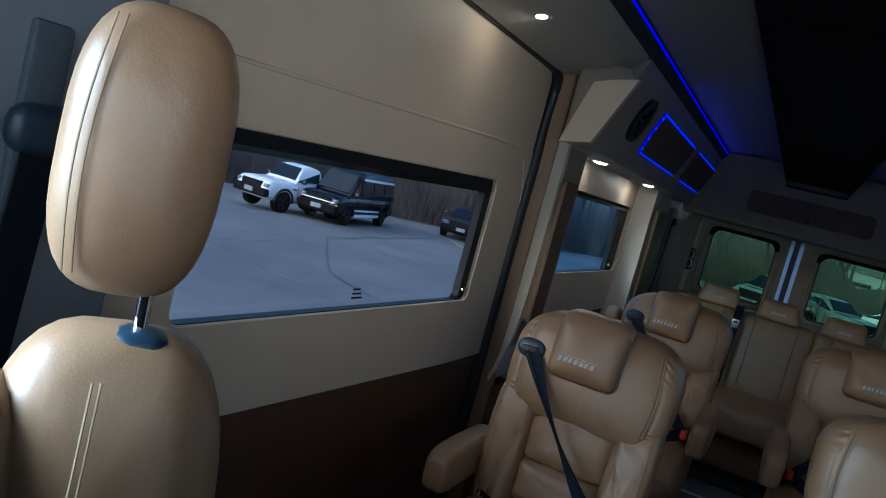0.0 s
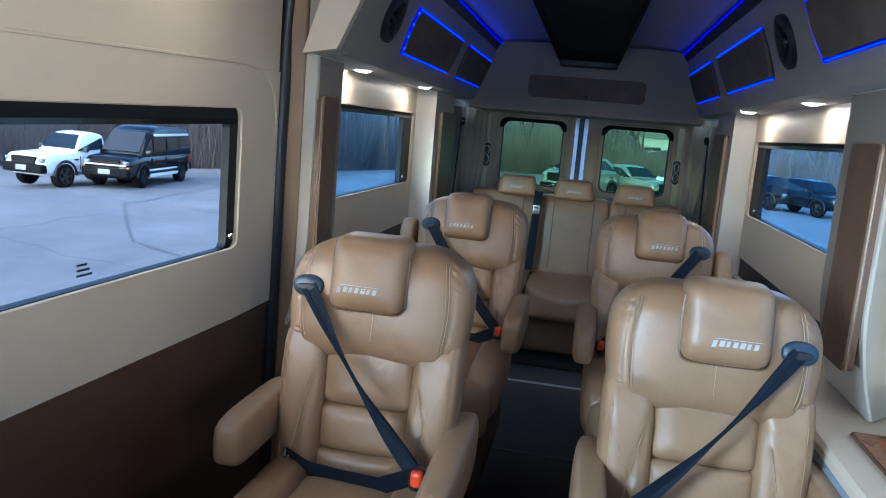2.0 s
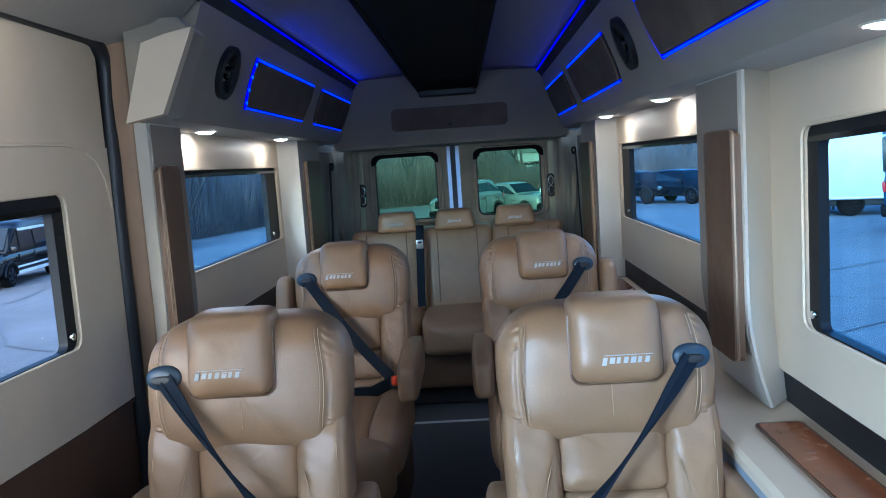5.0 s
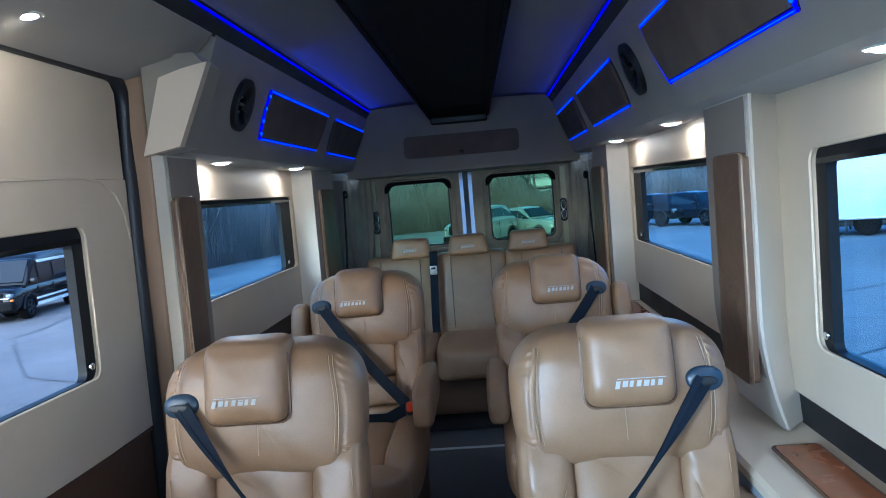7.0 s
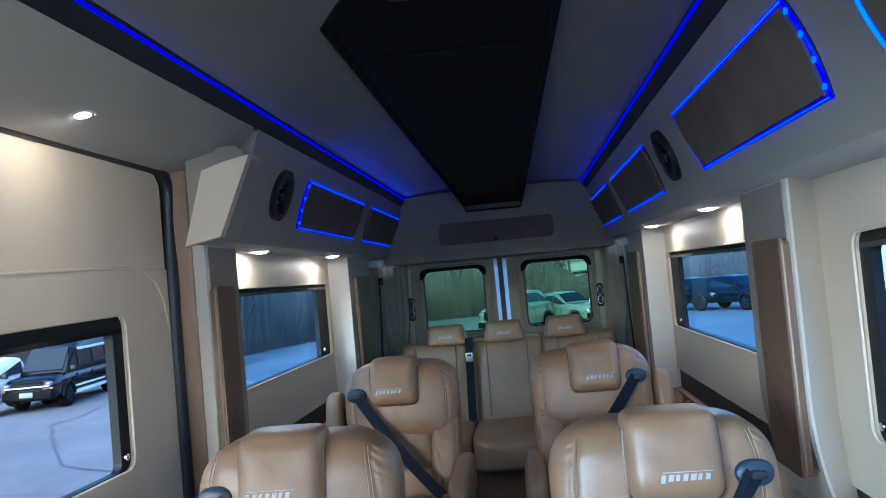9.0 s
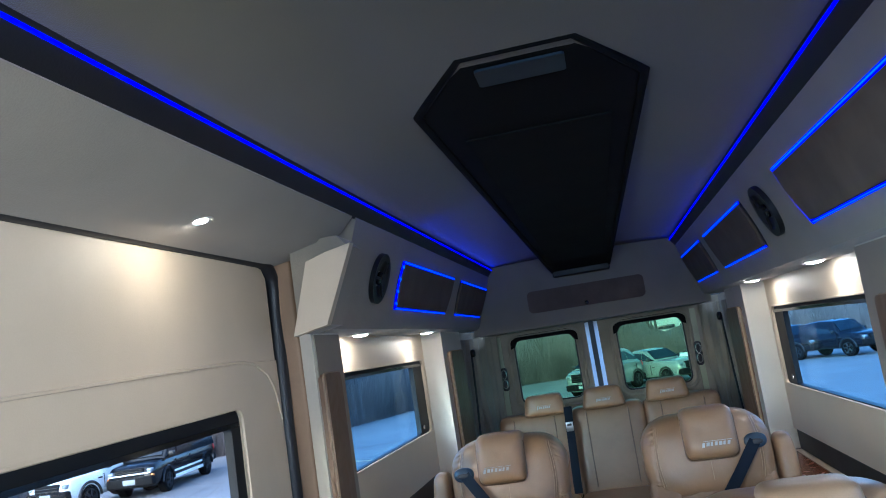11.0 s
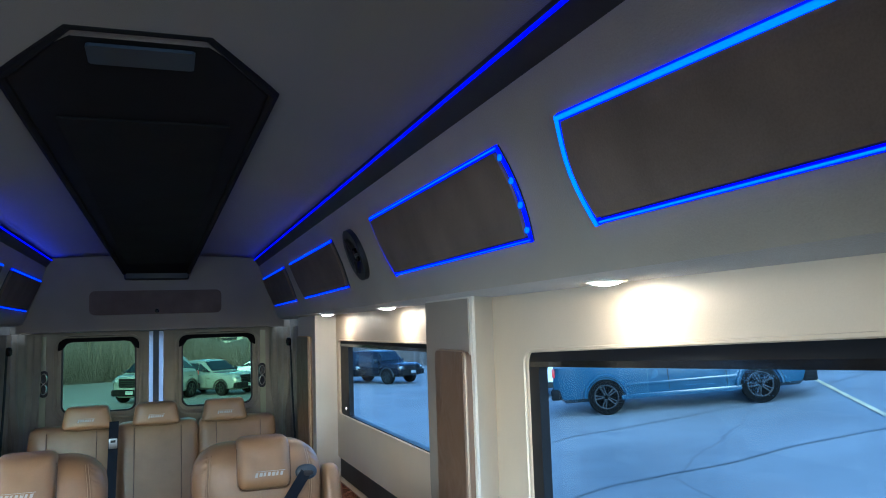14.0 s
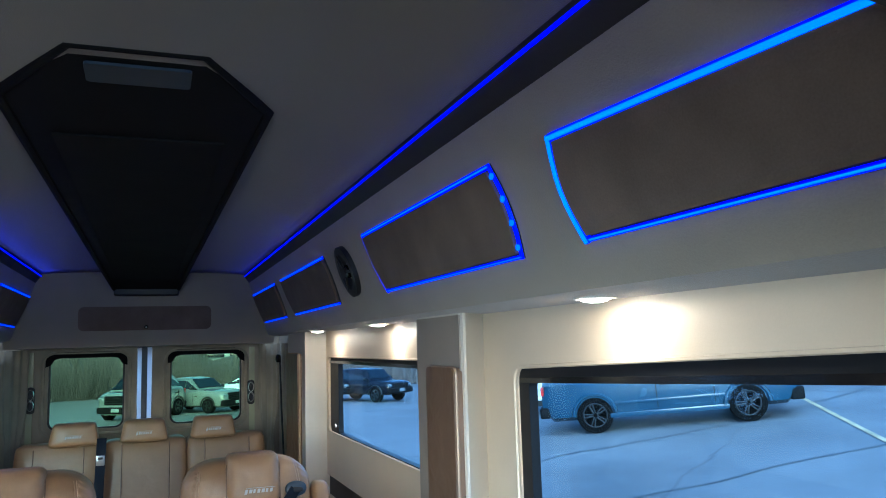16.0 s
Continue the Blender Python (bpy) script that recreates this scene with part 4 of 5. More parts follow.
    seam([(u, -0.037 + (v - 0.9) * 0.17, v) for u, v in ring] + [(ring[0][0], -0.037 + (ring[0][1] - 0.9) * 0.17, ring[0][1])], PADBROWN, pil, 0.0035, "piping")
    logo(pil, s * 0.027, -0.0815, 0.896, 0.098)
    # belt: guide, shoulder strap, lap strap, buckle
    gx = s * 0.168 * k
    g = part("belt_guide", lean_back(puff((gx, -0.030, 0.884), (0.074, 0.022, 0.050), 2.2, 2.6, 32, 14)), WEBPLASTIC, c, "dark slate oval belt guide")
    part("recess", lean_back(puff((gx - s * 0.002, -0.043, 0.882), (0.05, 0.008, 0.018), 2.6, 3, 24, 8)), BLACK, g)
    bx, bz = -s * 0.168 * k, 0.53
    P0, P1 = Vector((gx - s * 0.004, -0.046, 0.884)), Vector((bx + s * 0.01, -0.165, bz + 0.012))
    d = P1 - P0
    acr = Vector((-d.z, 0, d.x)).normalized()
    pts, shr, fold, folds = [], [], [], []
    for i in range(17):
        f = i / 16
        p = P0.lerp(P1, f)
        p.y -= 0.022 * math.sin(math.pi * f) * (1 - 0.3 * f)
        p.z -= 0.010 * math.sin(math.pi * f)
        pts.append(p)
        w = 1 - 0.8 * math.exp(-((f - 0.45) / 0.27) ** 2) if twisted else 1.0
        shr.append(w)
        fold.append(p + acr * 0.011 * w * (1 if f > 0.36 else -1) * min(1, abs(f - 0.36) / 0.2) + Vector((0, -0.0025, 0)))
        folds.append(0.75 * w)
    part("shoulder_strap", ribbon(pts, 0.038, 0.0022, acr + Vector((0, 0.12, 0)), shr), WEB, c, "dark navy shoulder strap")
    if twisted:
        part("strap_fold", ribbon(fold, 0.018, 0.0022, acr + Vector((0, -0.25, 0)), folds), WEB, c)
    lap = [(bx, -0.165, bz), (bx * 0.5, -0.155, 0.49), (0, -0.145, 0.487), (-bx * 0.6, -0.135, 0.489), (-bx * 1.05, -0.09, 0.492)]
    part("lap_strap", ribbon(lap, 0.045, 0.0025, (0, -0.35, 1)), WEB, c, "dark navy lap strap")
    bk = part("buckle", puff((bx - s * 0.004, -0.17, bz - 0.004), (0.036, 0.05, 0.046), 4, 3, 18, 10), BLACK, c)
    part("button", puff((bx - s * 0.006, -0.194, bz + 0.008), (0.026, 0.024, 0.036), 4, 3, 16, 8), RED, bk, "orange-red release button")
    part("tongue", box((-bx * 1.08 - 0.004, -0.10, 0.485), (-bx * 1.08 + 0.004, -0.09, 0.515), 0.002), CHROME, bk)
    # seat cushion
    part("seat", puff((0, -0.275, 0.395), (0.27 * k, 0.58, 0.165), 4.5, 4.5, 32, 22), TAN, c)
    for q in (-1, 1):
        part("seat_bolster", puff((q * 0.165 * k, -0.265, 0.40), (0.13 * k, 0.57, 0.185), 3.2, 4.5), TAN, c)
    part("seat_front", puff((0, -0.545, 0.36), (0.41 * k, 0.13, 0.20), 5, 2.6), TAN, c)
    part("skirt", box((-0.19 * k, -0.53, 0.06), (0.19 * k, 0.10, 0.33), 0.02, 3), BROWN, c)
    part("pedestal", box((-0.15 * k, -0.42, -lift), (0.15 * k, 0.02, 0.08), 0.01), BLACK, c)
    # arms
    for q in (-1, 1):
        ax = q * (0.240 if q == -s else 0.258) * k
        inner = q == -s
        if not twisted and not inner:
            # folded up against the backrest
            arm = part("armrest", lean_back(puff((q * 0.252, 0.055, 0.755), (0.066, 0.125, 0.27), 4.5, 3.4, 32, 24)), TAN, c, "armrest folded upright")
            continue
        ay, al_, az, ah = (-0.165, 0.55, 0.535, 0.138) if inner else (-0.085, 0.35, 0.572, 0.108)
        if not twisted:
            ay, al_, az, ah = -0.17, 0.42, 0.585, 0.135
        bm = puff((ax, ay, az), (0.074, al_, ah), 4.0, 5.5, 32, 28)
        for v in bm.verts:
            f = max(0.0, (-0.10 - v.co.y) / 0.35)
            v.co.z -= 0.03 * f * f
            v.co.x = ax + (v.co.x - ax) * (1 - 0.12 * max(0.0, (v.co.y + 0.05) / 0.16))
        arm = part("armrest", bm, TAN, c)
        ry = ay - al_ * 0.34
        rg = [(ax + 0.0355 * math.cos(a), ry, az - 0.03 * max(0.0, (-0.10 - ry) / 0.35) ** 2 + ah * 0.487 * math.sin(a)) for a in [math.pi * i / 10 for i in range(11)]]
        seam(rg, STITCH, arm, 0.0018, "stitching")
        part("arm_bracket", box((ax - q * 0.035 - 0.012, 0.0, 0.42), (ax - q * 0.035 + 0.012, 0.09, 0.54), 0.006), BROWN, c)
    return c


captain_chair(-0.368, 0.87, -1, 0.93)
captain_chair(0.380, 0.87, 1, 0.965, lift=-0.014)
captain_chair(-0.343, 2.1, -1, 0.915, 1.0, False, 0.012)
captain_chair(0.345, 2.1, 1, 0.925, 1.0, False, 0.010)

ch = thing("cup_holder", "chrome cup holder ring in the wood tray", "cup holder", (0.765, 2.30, 0.671))
part("ring", tube([(0.034 * math.cos(2 * math.pi * k / 24), 0.034 * math.sin(2 * math.pi * k / 24), 0.004) for k in range(24)], 0.006, 8, closed=True), CHROME, ch)
part("well", disc((0, 0, 0.002), 0.03, 0.004, (0, 0, 1), 24, 0), BLACK, ch)
ba = thing("belt_adjuster", "dark belt height adjuster on the cab pillar", "seat belt", (-0.79, -0.44, 1.19))
part("rail", box((-0.012, -0.025, -0.16), (0.004, 0.025, 0.12), 0.006), SLATE, ba)
part("loop", puff((0.012, 0, 0.0), (0.035, 0.085, 0.06), 3, 3, 18, 10), WEBPLASTIC, ba)
part("strap", ribbon([(0.018, 0.0, -0.01), (0.022, -0.02, -0.3), (0.02, -0.06, -0.7)], 0.05, 0.003, (0, 1, 0)), WEB, ba)

# ---- rear bench ----
bench = thing("bench_seat", "tan leather three-place rear bench with low headrests", "bench", (0.01, 3.72, 0))
part("back_panel", lean_back(box((-0.60, 0.08, 0.30), (0.60, 0.19, 0.885), 0.03, 3), 0.16, 0.7), BROWN, bench)
for i, x in enumerate((-0.408, 0.0, 0.408)):
    w = 0.412
    bm = lean_back(puff((x, 0.07, 0.675), (w, 0.18, 0.495), 12, 5.0, 64, 24), 0.16, 0.7)
    bk = part("backrest", bm, TAN, bench)
    for q in (-1, 1):
        seam([(x + q * 0.115, -0.0215 + (z - 0.7) * 0.16, z) for z in (0.90, 0.8, 0.7, 0.6, 0.5)], PADBROWN, bk, 0.003)
    if i != 1:
        for z in (0.765, 0.655):
            seam([(x - 0.115, -0.0215 + (z - 0.7) * 0.16, z), (x + 0.115, -0.0215 + (z - 0.7) * 0.16, z)], PADBROWN, bk, 0.003)
    hx = (-0.34, -0.008, 0.338)[i]
    bm = puff((hx, 0.035, 0.965), (0.226, 0.12, 0.116), 8, 4.0, 44, 18)
    for v in bm.verts:
        v.co.x = hx + (v.co.x - hx) * (1.05 - 1.7 * max(0.0, v.co.z - 0.92))
    hd = part("headrest", lean_back(bm, 0.16, 0.9), TAN, bench)
    logo(hd, hx, -0.0205, 0.955, 0.08)
    bm = puff((x, -0.27, 0.39), (w, 0.62, 0.19), 8, 4.5, 36, 20)
    part("seat", bm, TAN, bench)
part("base", box((-0.58, -0.40, 0.0), (0.58, 0.2, 0.31), 0.03, 3), CARPET, bench, "carpeted bench base")
part("front_panel", puff((0.0, -0.43, 0.245), (1.14, 0.07, 0.27), 14, 4, 40, 16), PADBROWN, bench, "brown leather panel below the seat")
bb = thing("seat_belt", "navy centre belt with steel tongue hanging on the bench", "seat belt", (-0.20, 3.66, 0), "bench belts")
part("strap", ribbon([(0, 0.06, 0.94), (0, 0.0, 0.85), (-0.004, -0.02, 0.7), (-0.008, -0.05, 0.55), (-0.008, -0.06, 0.49)], 0.045, 0.003, (1, 0, 0)), WEB, bb)
tg = part("tongue", box((-0.02, -0.026, 0.815), (0.02, -0.018, 0.865), 0.006), STEEL, bb)
part("slot", box((-0.012, -0.0285, 0.845), (0.012, -0.0255, 0.857), 0.001), BLACK, tg)

# ---- front passenger seat ----
fs = thing("front_seat", "tan leather cab seat with headrest on chrome posts", "seat", (-0.469, -0.601, 0.199), turn=49)
fs.scale = (0.84, 0.84, 0.84)
hb = part("headrest", puff((0.012, 0, 1.212), (0.146, 0.12, 0.268), 3.0, 2.6, 40, 24), TAN, fs)
for dx in (0.0, 0.008):
    seam([(-0.034 + dx - 0.010 * math.sin(f * 3), -0.054 + 0.012 * abs(2 * f - 1) ** 3, 1.325 - 0.225 * f) for f in [i / 10 for i in range(11)]], STITCH, hb, 0.0012, "stitching")
part("post", tube([(0.042, -0.01, 1.0), (0.038, -0.01, 1.12)], 0.007, 14), CHROME, fs, "chrome post")
part("sleeve", puff((0.042, -0.01, 1.036), (0.056, 0.055, 0.03), 3, 3, 20, 10), WEBPLASTIC, fs)
bs = part("backrest", puff((0.03, 0, 0.735), (0.235, 0.17, 0.63), 3.4, 3, 40, 26), TAN, fs)
part("back_bolster", puff((-0.078, -0.03, 0.70), (0.10, 0.17, 0.60), 3.2, 2.6, 30, 20), TAN, fs)
for dx in (0.0, 0.007):
    seam([(0.006 + dx, -0.0885 + 0.03 * max(0, z - 0.9), z) for z in (1.02, 0.95, 0.85, 0.75, 0.65, 0.55)], STITCH, bs, 0.0013, "stitching")
part("seat", puff((-0.20, 0.0, 0.40), (0.42, 0.36, 0.17), 4, 4), TAN, fs)
part("base", box((-0.34, -0.15, -0.2369), (0.0, 0.15, 0.34), 0.02), BLACK, fs)

# ---- the van's underbody and wheels ----
structure("wall_sill", box((-0.93, -2.35, -0.55), (0.93, 4.76, -0.085), 0.04), SLATE, "dark painted lower body of the van")
for s in (-1, 1):
    for yy in (-1.75, 3.55):
        structure("wheel", disc((s * 0.80, yy, -0.60), 0.345, 0.22, (1, 0, 0), 32, 0.03), RUBBER, "black tyre of the van")

# ---- outdoors ----
def smooth01(t):
    t = min(1.0, max(0.0, t))
    return t * t * (3 - 2 * t)


def ground_z(x, y):
    """The lot is nearly level, rising to the right beside the van and dipping a little far to the left."""
    rise = 0.09 * max(0.0, x - 0.5) * (1 - smooth01((y - 14) / 6))
    return -0.95 + min(rise, 4.0) - 0.05 * max(0.0, -x - 12) * (1 if x > -30 else 18 / max(18.0, -x - 12))


ASPHALT = mat("worn_asphalt", (0.145, 0.145, 0.152), 0.75, vary=0.2, scale=0.45, fine=2.6, bump=0.0)
an, al = ASPHALT.node_tree.nodes, ASPHALT.node_tree.links
vor = an.new("ShaderNodeTexVoronoi")
vor.feature, vor.inputs["Scale"].default_value = "DISTANCE_TO_EDGE", 0.28
wob = an.new("ShaderNodeTexNoise")
wob.inputs["Scale"].default_value = 0.9
mixv = an.new("ShaderNodeMix")
mixv.data_type = "VECTOR"
mixv.inputs["Factor"].default_value = 0.35
tcn = [x for x in an if x.bl_idname == "ShaderNodeTexCoord"][0]
al.new(tcn.outputs["Object"], wob.inputs["Vector"])
al.new(tcn.outputs["Object"], mixv.inputs[4])
al.new(wob.outputs["Color"], mixv.inputs[5])
al.new(mixv.outputs[1], vor.inputs["Vector"])
cr = an.new("ShaderNodeMapRange")
cr.inputs["From Min"].default_value, cr.inputs["From Max"].default_value = 0.0, 0.006
cr.inputs["To Min"].default_value, cr.inputs["To Max"].default_value = 0.66, 1.0
al.new(vor.outputs["Distance"], cr.inputs["Value"])
mul = an.new("ShaderNodeMix")
mul.data_type, mul.blend_type = "RGBA", "MULTIPLY"
mul.inputs["Factor"].default_value = 1.0
prev = an["Principled BSDF"].inputs["Base Color"].links[0].from_socket
al.new(prev, mul.inputs[6])
al.new(cr.outputs["Result"], mul.inputs[7])
al.new(mul.outputs[2], an["Principled BSDF"].inputs["Base Color"])

axis = [-1500, -400, -150, -90, -60, -45] + [-36 + 2 * i for i in range(37)] + [45, 60, 90, 150, 400, 1500]
verts = [(x, y + 15, ground_z(x, y + 15)) for y in axis for x in axis]
n = len(axis)
faces = [(j * n + i, j * n + i + 1, (j + 1) * n + i + 1, (j + 1) * n + i) for j in range(n - 1) for i in range(n - 1)]
gr = link_mesh("ground", verts, faces, ASPHALT, smooth=True)
tagged(gr, "worn grey asphalt lot with fine cracks", "ground", "", "structure")

PAINT = mat("worn_yellowed_paint", (0.5, 0.39, 0.22), 0.7, vary=0.25, scale=3, fine=40, bump=0.1)
TAR = mat("tar_line", (0.09, 0.09, 0.092), 0.6, vary=0.2, scale=3, fine=40, bump=0.1)


def lot_line(pts, width, material, label, lift):
    verts, faces = [], []
    P = [Vector((x, y, 0)) for x, y in pts]
    dense = []
    for a, b in zip(P, P[1:]):
        k = max(2, int((b - a).length / 0.35))
        dense += [a.lerp(b, i / k) for i in range(k)]
    dense.append(P[-1])
    if material is TAR:
        dense = [p + Vector((0.16 * noise.noise(p * 0.9), 0.16 * noise.noise(p * 0.9 + Vector((7, 3, 0))), 0)) for p in dense]
    for i, p in enumerate(dense):
        d = (dense[min(i + 1, len(dense) - 1)] - dense[max(i - 1, 0)]).normalized()
        sd = Vector((-d.y, d.x, 0)) * width / 2
        for q in (p - sd, p + sd):
            verts.append((q.x, q.y, ground_z(q.x, q.y) + lift))
    faces = [(2 * i, 2 * i + 1, 2 * i + 3, 2 * i + 2) for i in range(len(dense) - 1)]
    return tagged(link_mesh("lot_line", verts, faces, material), label, "marking", "", "structure")


def paint(name, rgb, rough=0.25, metal=0.0):
    dark = max(rgb) < 0.03
    return mat(name, rgb, rough, metal=metal, vary=0.06, scale=2, fine=60, bump=0.0, coat=0.06 if dark else 0.3, spec=0.25 if dark else 0.5)


CARGLASS = mat("car_glass", (0.012, 0.016, 0.02), 0.05, vary=0.1, bump=0.0, spec=0.5, coat=0.15)
HEADLIGHT = mat("headlight", (0.16, 0.19, 0.22), 0.12, vary=0.1, bump=0.0)
AMBER = mat("amber_lens", (0.7, 0.2, 0.02), 0.3, vary=0.05, bump=0.0)
REDLENS = mat("red_lens", (0.5, 0.02, 0.02), 0.3, vary=0.05, bump=0.0)
TYRE = mat("tyre_rubber", (0.005, 0.005, 0.0055), 0.9, vary=0.2, bump=0.2, spec=0.06)
WINDSCREEN = mat("windscreen_glass", (0.008, 0.013, 0.020), 0.08, vary=0.1, bump=0.0, spec=0.24)
RIM = mat("alloy_rim", (0.022, 0.024, 0.028), 0.55, vary=0.1, bump=0.0, spec=0.15)
SPOKE = mat("grey_spoke", (0.028, 0.030, 0.034), 0.5, vary=0.1, bump=0.0, spec=0.15)
SEAM = mat("door_seam", (0.01, 0.01, 0.011), 0.8, vary=0.1, bump=0.0, spec=0.1)


def car(name, label, category, at, turn, colour, L, Wd, H, nose, hood, roof0, roof1, tail, wheel_r=0.34, wb=(0.18, 0.80), bed=False, box_van=False, stripes=None, clear=0.24):
    """A parked vehicle, its nose to -y. nose and tail: bonnet and boot heights; hood: where the windscreen starts; roof0, roof1: the roof's ends, all as shares of the length."""
    t = thing(name, label, category, (at[0], at[1], ground_z(*at)), "", "", turn)
    y = lambda f: -L / 2 + f * L
    def curve(keys, f):
        for (a, p), (b, q) in zip(keys, keys[1:]):
            if f <= b:
                return p + (q - p) * (f - a) / max(1e-6, b - a)
        return keys[-1][1]
    top = [(0, nose * 0.76), (0.015, nose * 0.90), (0.05, nose * 0.97), (hood, nose + 0.03), (roof1, tail + 0.03), (0.97, tail), (0.99, tail * 0.93), (1, tail * 0.78)]
    wide = [(0, 0.84), (0.02, 0.93), (0.08, 0.985), (0.2, 1.0), (0.85, 1.0), (0.96, 0.97), (1, 0.88)]
    def loft(stations, ring):
        bm = bmesh.new()
        rows = [[bm.verts.new(p) for p in ring(f)] for f in stations]
        m = len(rows[0])
        for a, b in zip(rows, rows[1:]):
            for k in range(m):
                bm.faces.new((a[k], a[(k + 1) % m], b[(k + 1) % m], b[k]))
        bm.faces.new(rows[0])
        bm.faces.new(rows[-1])
        return bm
    def hull(f):
        t_, w_ = curve(top, f), curve(wide, f) * Wd / 2
        c_ = clear + (0.10 if f < 0.03 or f > 0.97 else 0.0)
        half = [(0.80 * w_, c_), (0.97 * w_, c_ + 0.08), (w_, c_ + 0.3 * (t_ - c_)), (w_, c_ + 0.62 * (t_ - c_)), (0.975 * w_, t_ - 0.07), (0.90 * w_, t_ - 0.012), (0.6 * w_, t_ + 0.012)]
        return [(a, y(f), z) for a, z in half] + [(-a, y(f), z) for a, z in half[::-1]]
    part("body", loft([0, 0.008, 0.02, 0.05, 0.1, hood, 0.35, 0.5, 0.65, 0.8, 0.9, 0.96, 0.985, 1.0], hull), colour, t)
    # cabin: windscreen, roof and rear window along one curved line, sides leaning in
    end = min(0.992, roof1 + (0.13 if not (bed or box_van) else 0.02))
    crown = [(hood, nose - 0.01), (hood + 0.02, nose + 0.06), (roof0 - 0.02, H - 0.09), (roof0 + 0.03, H - 0.03), ((roof0 + roof1) / 2, H), (roof1 - 0.03, H - 0.02), (roof1, H - 0.06), (end, tail - 0.01)]
    z0 = min(nose, tail) - 0.02
    bw, tw = Wd / 2 * 0.95, Wd / 2 * (0.74 if not box_van else 0.84)
    lean = lambda z: bw + (tw - bw) * max(0.0, z - z0) / (H - z0)
    def shell(f):
        z = curve(crown, f)
        half = [(bw, z0), (lean(z0 + 0.5 * (z - z0)), z0 + 0.5 * (z - z0)), (lean(z), z - min(0.05, 0.3 * (z - z0))), (0.9 * lean(z), z - 0.008), (0.5 * lean(z), z + 0.012)]
        return [(a, y(f), b) for a, b in half] + [(-a, y(f), b) for a, b in half[::-1]]
    part("cabin", loft([hood + (end - hood) * k / 22 for k in range(23)], shell), colour, t)
    def pane(a, b, c, d, out, name="side_window"):
        q = [Vector(p) for p in (a, b, c, d)]
        o = Vector(out) * (0.016 if name == "side_window" else 0.036)
        bm = bmesh.new()
        f0 = [bm.verts.new(p + o) for p in q]
        f1 = [bm.verts.new(p - o * 2) for p in q]
        bm.faces.new(f0)
        for k in range(4):
            bm.faces.new((f0[k], f0[(k + 1) % 4], f1[(k + 1) % 4], f1[k]))
        part(name, bm, CARGLASS if name == "side_window" else WINDSCREEN, t, smooth=False)
    def mixp(f, g, side):
        """On the cabin's side: f along, g up to the roof line there."""
        ff = hood + (end - hood) * f
        zb_ = max(nose, tail) + 0.03
        z = zb_ + (max(zb_ + 0.02, curve(crown, ff) - 0.05) - zb_) * g
        return Vector((side * lean(z), y(ff), z))
    cuts = [0.05, 0.36, 0.38, 0.66, 0.68, 0.95] if not bed else [0.08, 0.86]
    if box_van:
        cuts = [0.04, 0.20, 0.23, 0.46, 0.49, 0.72, 0.75, 0.96]
    for side in (-1, 1):
        for f0, f1 in zip(cuts[::2], cuts[1::2]):
            pane(mixp(f0, 0.12, side), mixp(f1, 0.12, side), mixp(f1, 0.88, side), mixp(f0, 0.88, side), (side, 0, 0.12))
        part("mirror", puff((side * (Wd / 2 + 0.06), y(hood) + 0.25, nose + 0.10), (0.16, 0.1, 0.13), 4, 3, 12, 8), BLACK, t)
        for k, f in enumerate(wb):
            wx = side * (Wd / 2 - 0.09)
            wh = part("wheel", disc((wx, y(f), wheel_r), wheel_r, 0.2, (1, 0, 0), 28, 0.03), TYRE, t)
            part("rim", disc((wx + side * 0.085, y(f), wheel_r), wheel_r * 0.66, 0.03, (1, 0, 0), 24, 0.01), TYRE, wh)
            part("rim", tube([(wx + side * 0.104, y(f) + wheel_r * 0.64 * math.cos(a), wheel_r + wheel_r * 0.64 * math.sin(a)) for a in [2 * math.pi * i / 20 for i in range(20)]], wheel_r * 0.04, 5, closed=True, normal=(1, 0, 0)), RIM, wh)
            for q in range(5):
                a = 2 * math.pi * q / 5
                sp = [(wx + side * 0.108, y(f) + wheel_r * g * math.cos(a + w_ * (1.1 - g)), wheel_r + wheel_r * g * math.sin(a + w_ * (1.1 - g))) for w_ in (-0.3, 0.3) for g in (0.12, 0.60)]
                part("spoke", tube(sp[:2] + sp[:1:-1], wheel_r * 0.045, 5, normal=(1, 0, 0)), SPOKE, wh)
            bmw = tube([(side * (Wd / 2 + 0.004), y(f) + (wheel_r + 0.05) * math.cos(a), wheel_r + (wheel_r + 0.05) * math.sin(a)) for a in [math.pi * i / 12 for i in range(13)]], 0.035, 6, normal=(1, 0, 0))
            part("wheel_arch", bmw, BLACK if not stripes else colour, t)
        part("headlight", puff((side * Wd * 0.395, y(0.028), nose * 0.80), (Wd * 0.13, 0.22, 0.11), 4, 4, 14, 8), HEADLIGHT, t)
        if box_van:
            part("turn_light", puff((side * Wd * 0.39, y(0.014), nose * 0.66), (Wd * 0.17, 0.1, 0.06), 4, 4, 12, 6), AMBER, t)
        for f in ((0.32, 0.54) if box_van else (hood + 0.04, roof1 - 0.01) if bed else (hood + 0.06, (hood + roof1) / 2 + 0.04, roof1 + 0.02)):
            zt = min(nose, tail) + 0.01
            part("door_gap", box((side * Wd / 2 - 0.012, y(f) - 0.008, clear + 0.14), (side * Wd / 2 + 0.006, y(f) + 0.008, zt - 0.07), 0.002), SEAM, t)
            part("door_handle", box((side * Wd / 2 - 0.02, y(f) - 0.20, zt - 0.17), (side * Wd / 2 + 0.02, y(f) - 0.07, zt - 0.135), 0.006), SEAM if box_van else BLACK, t)
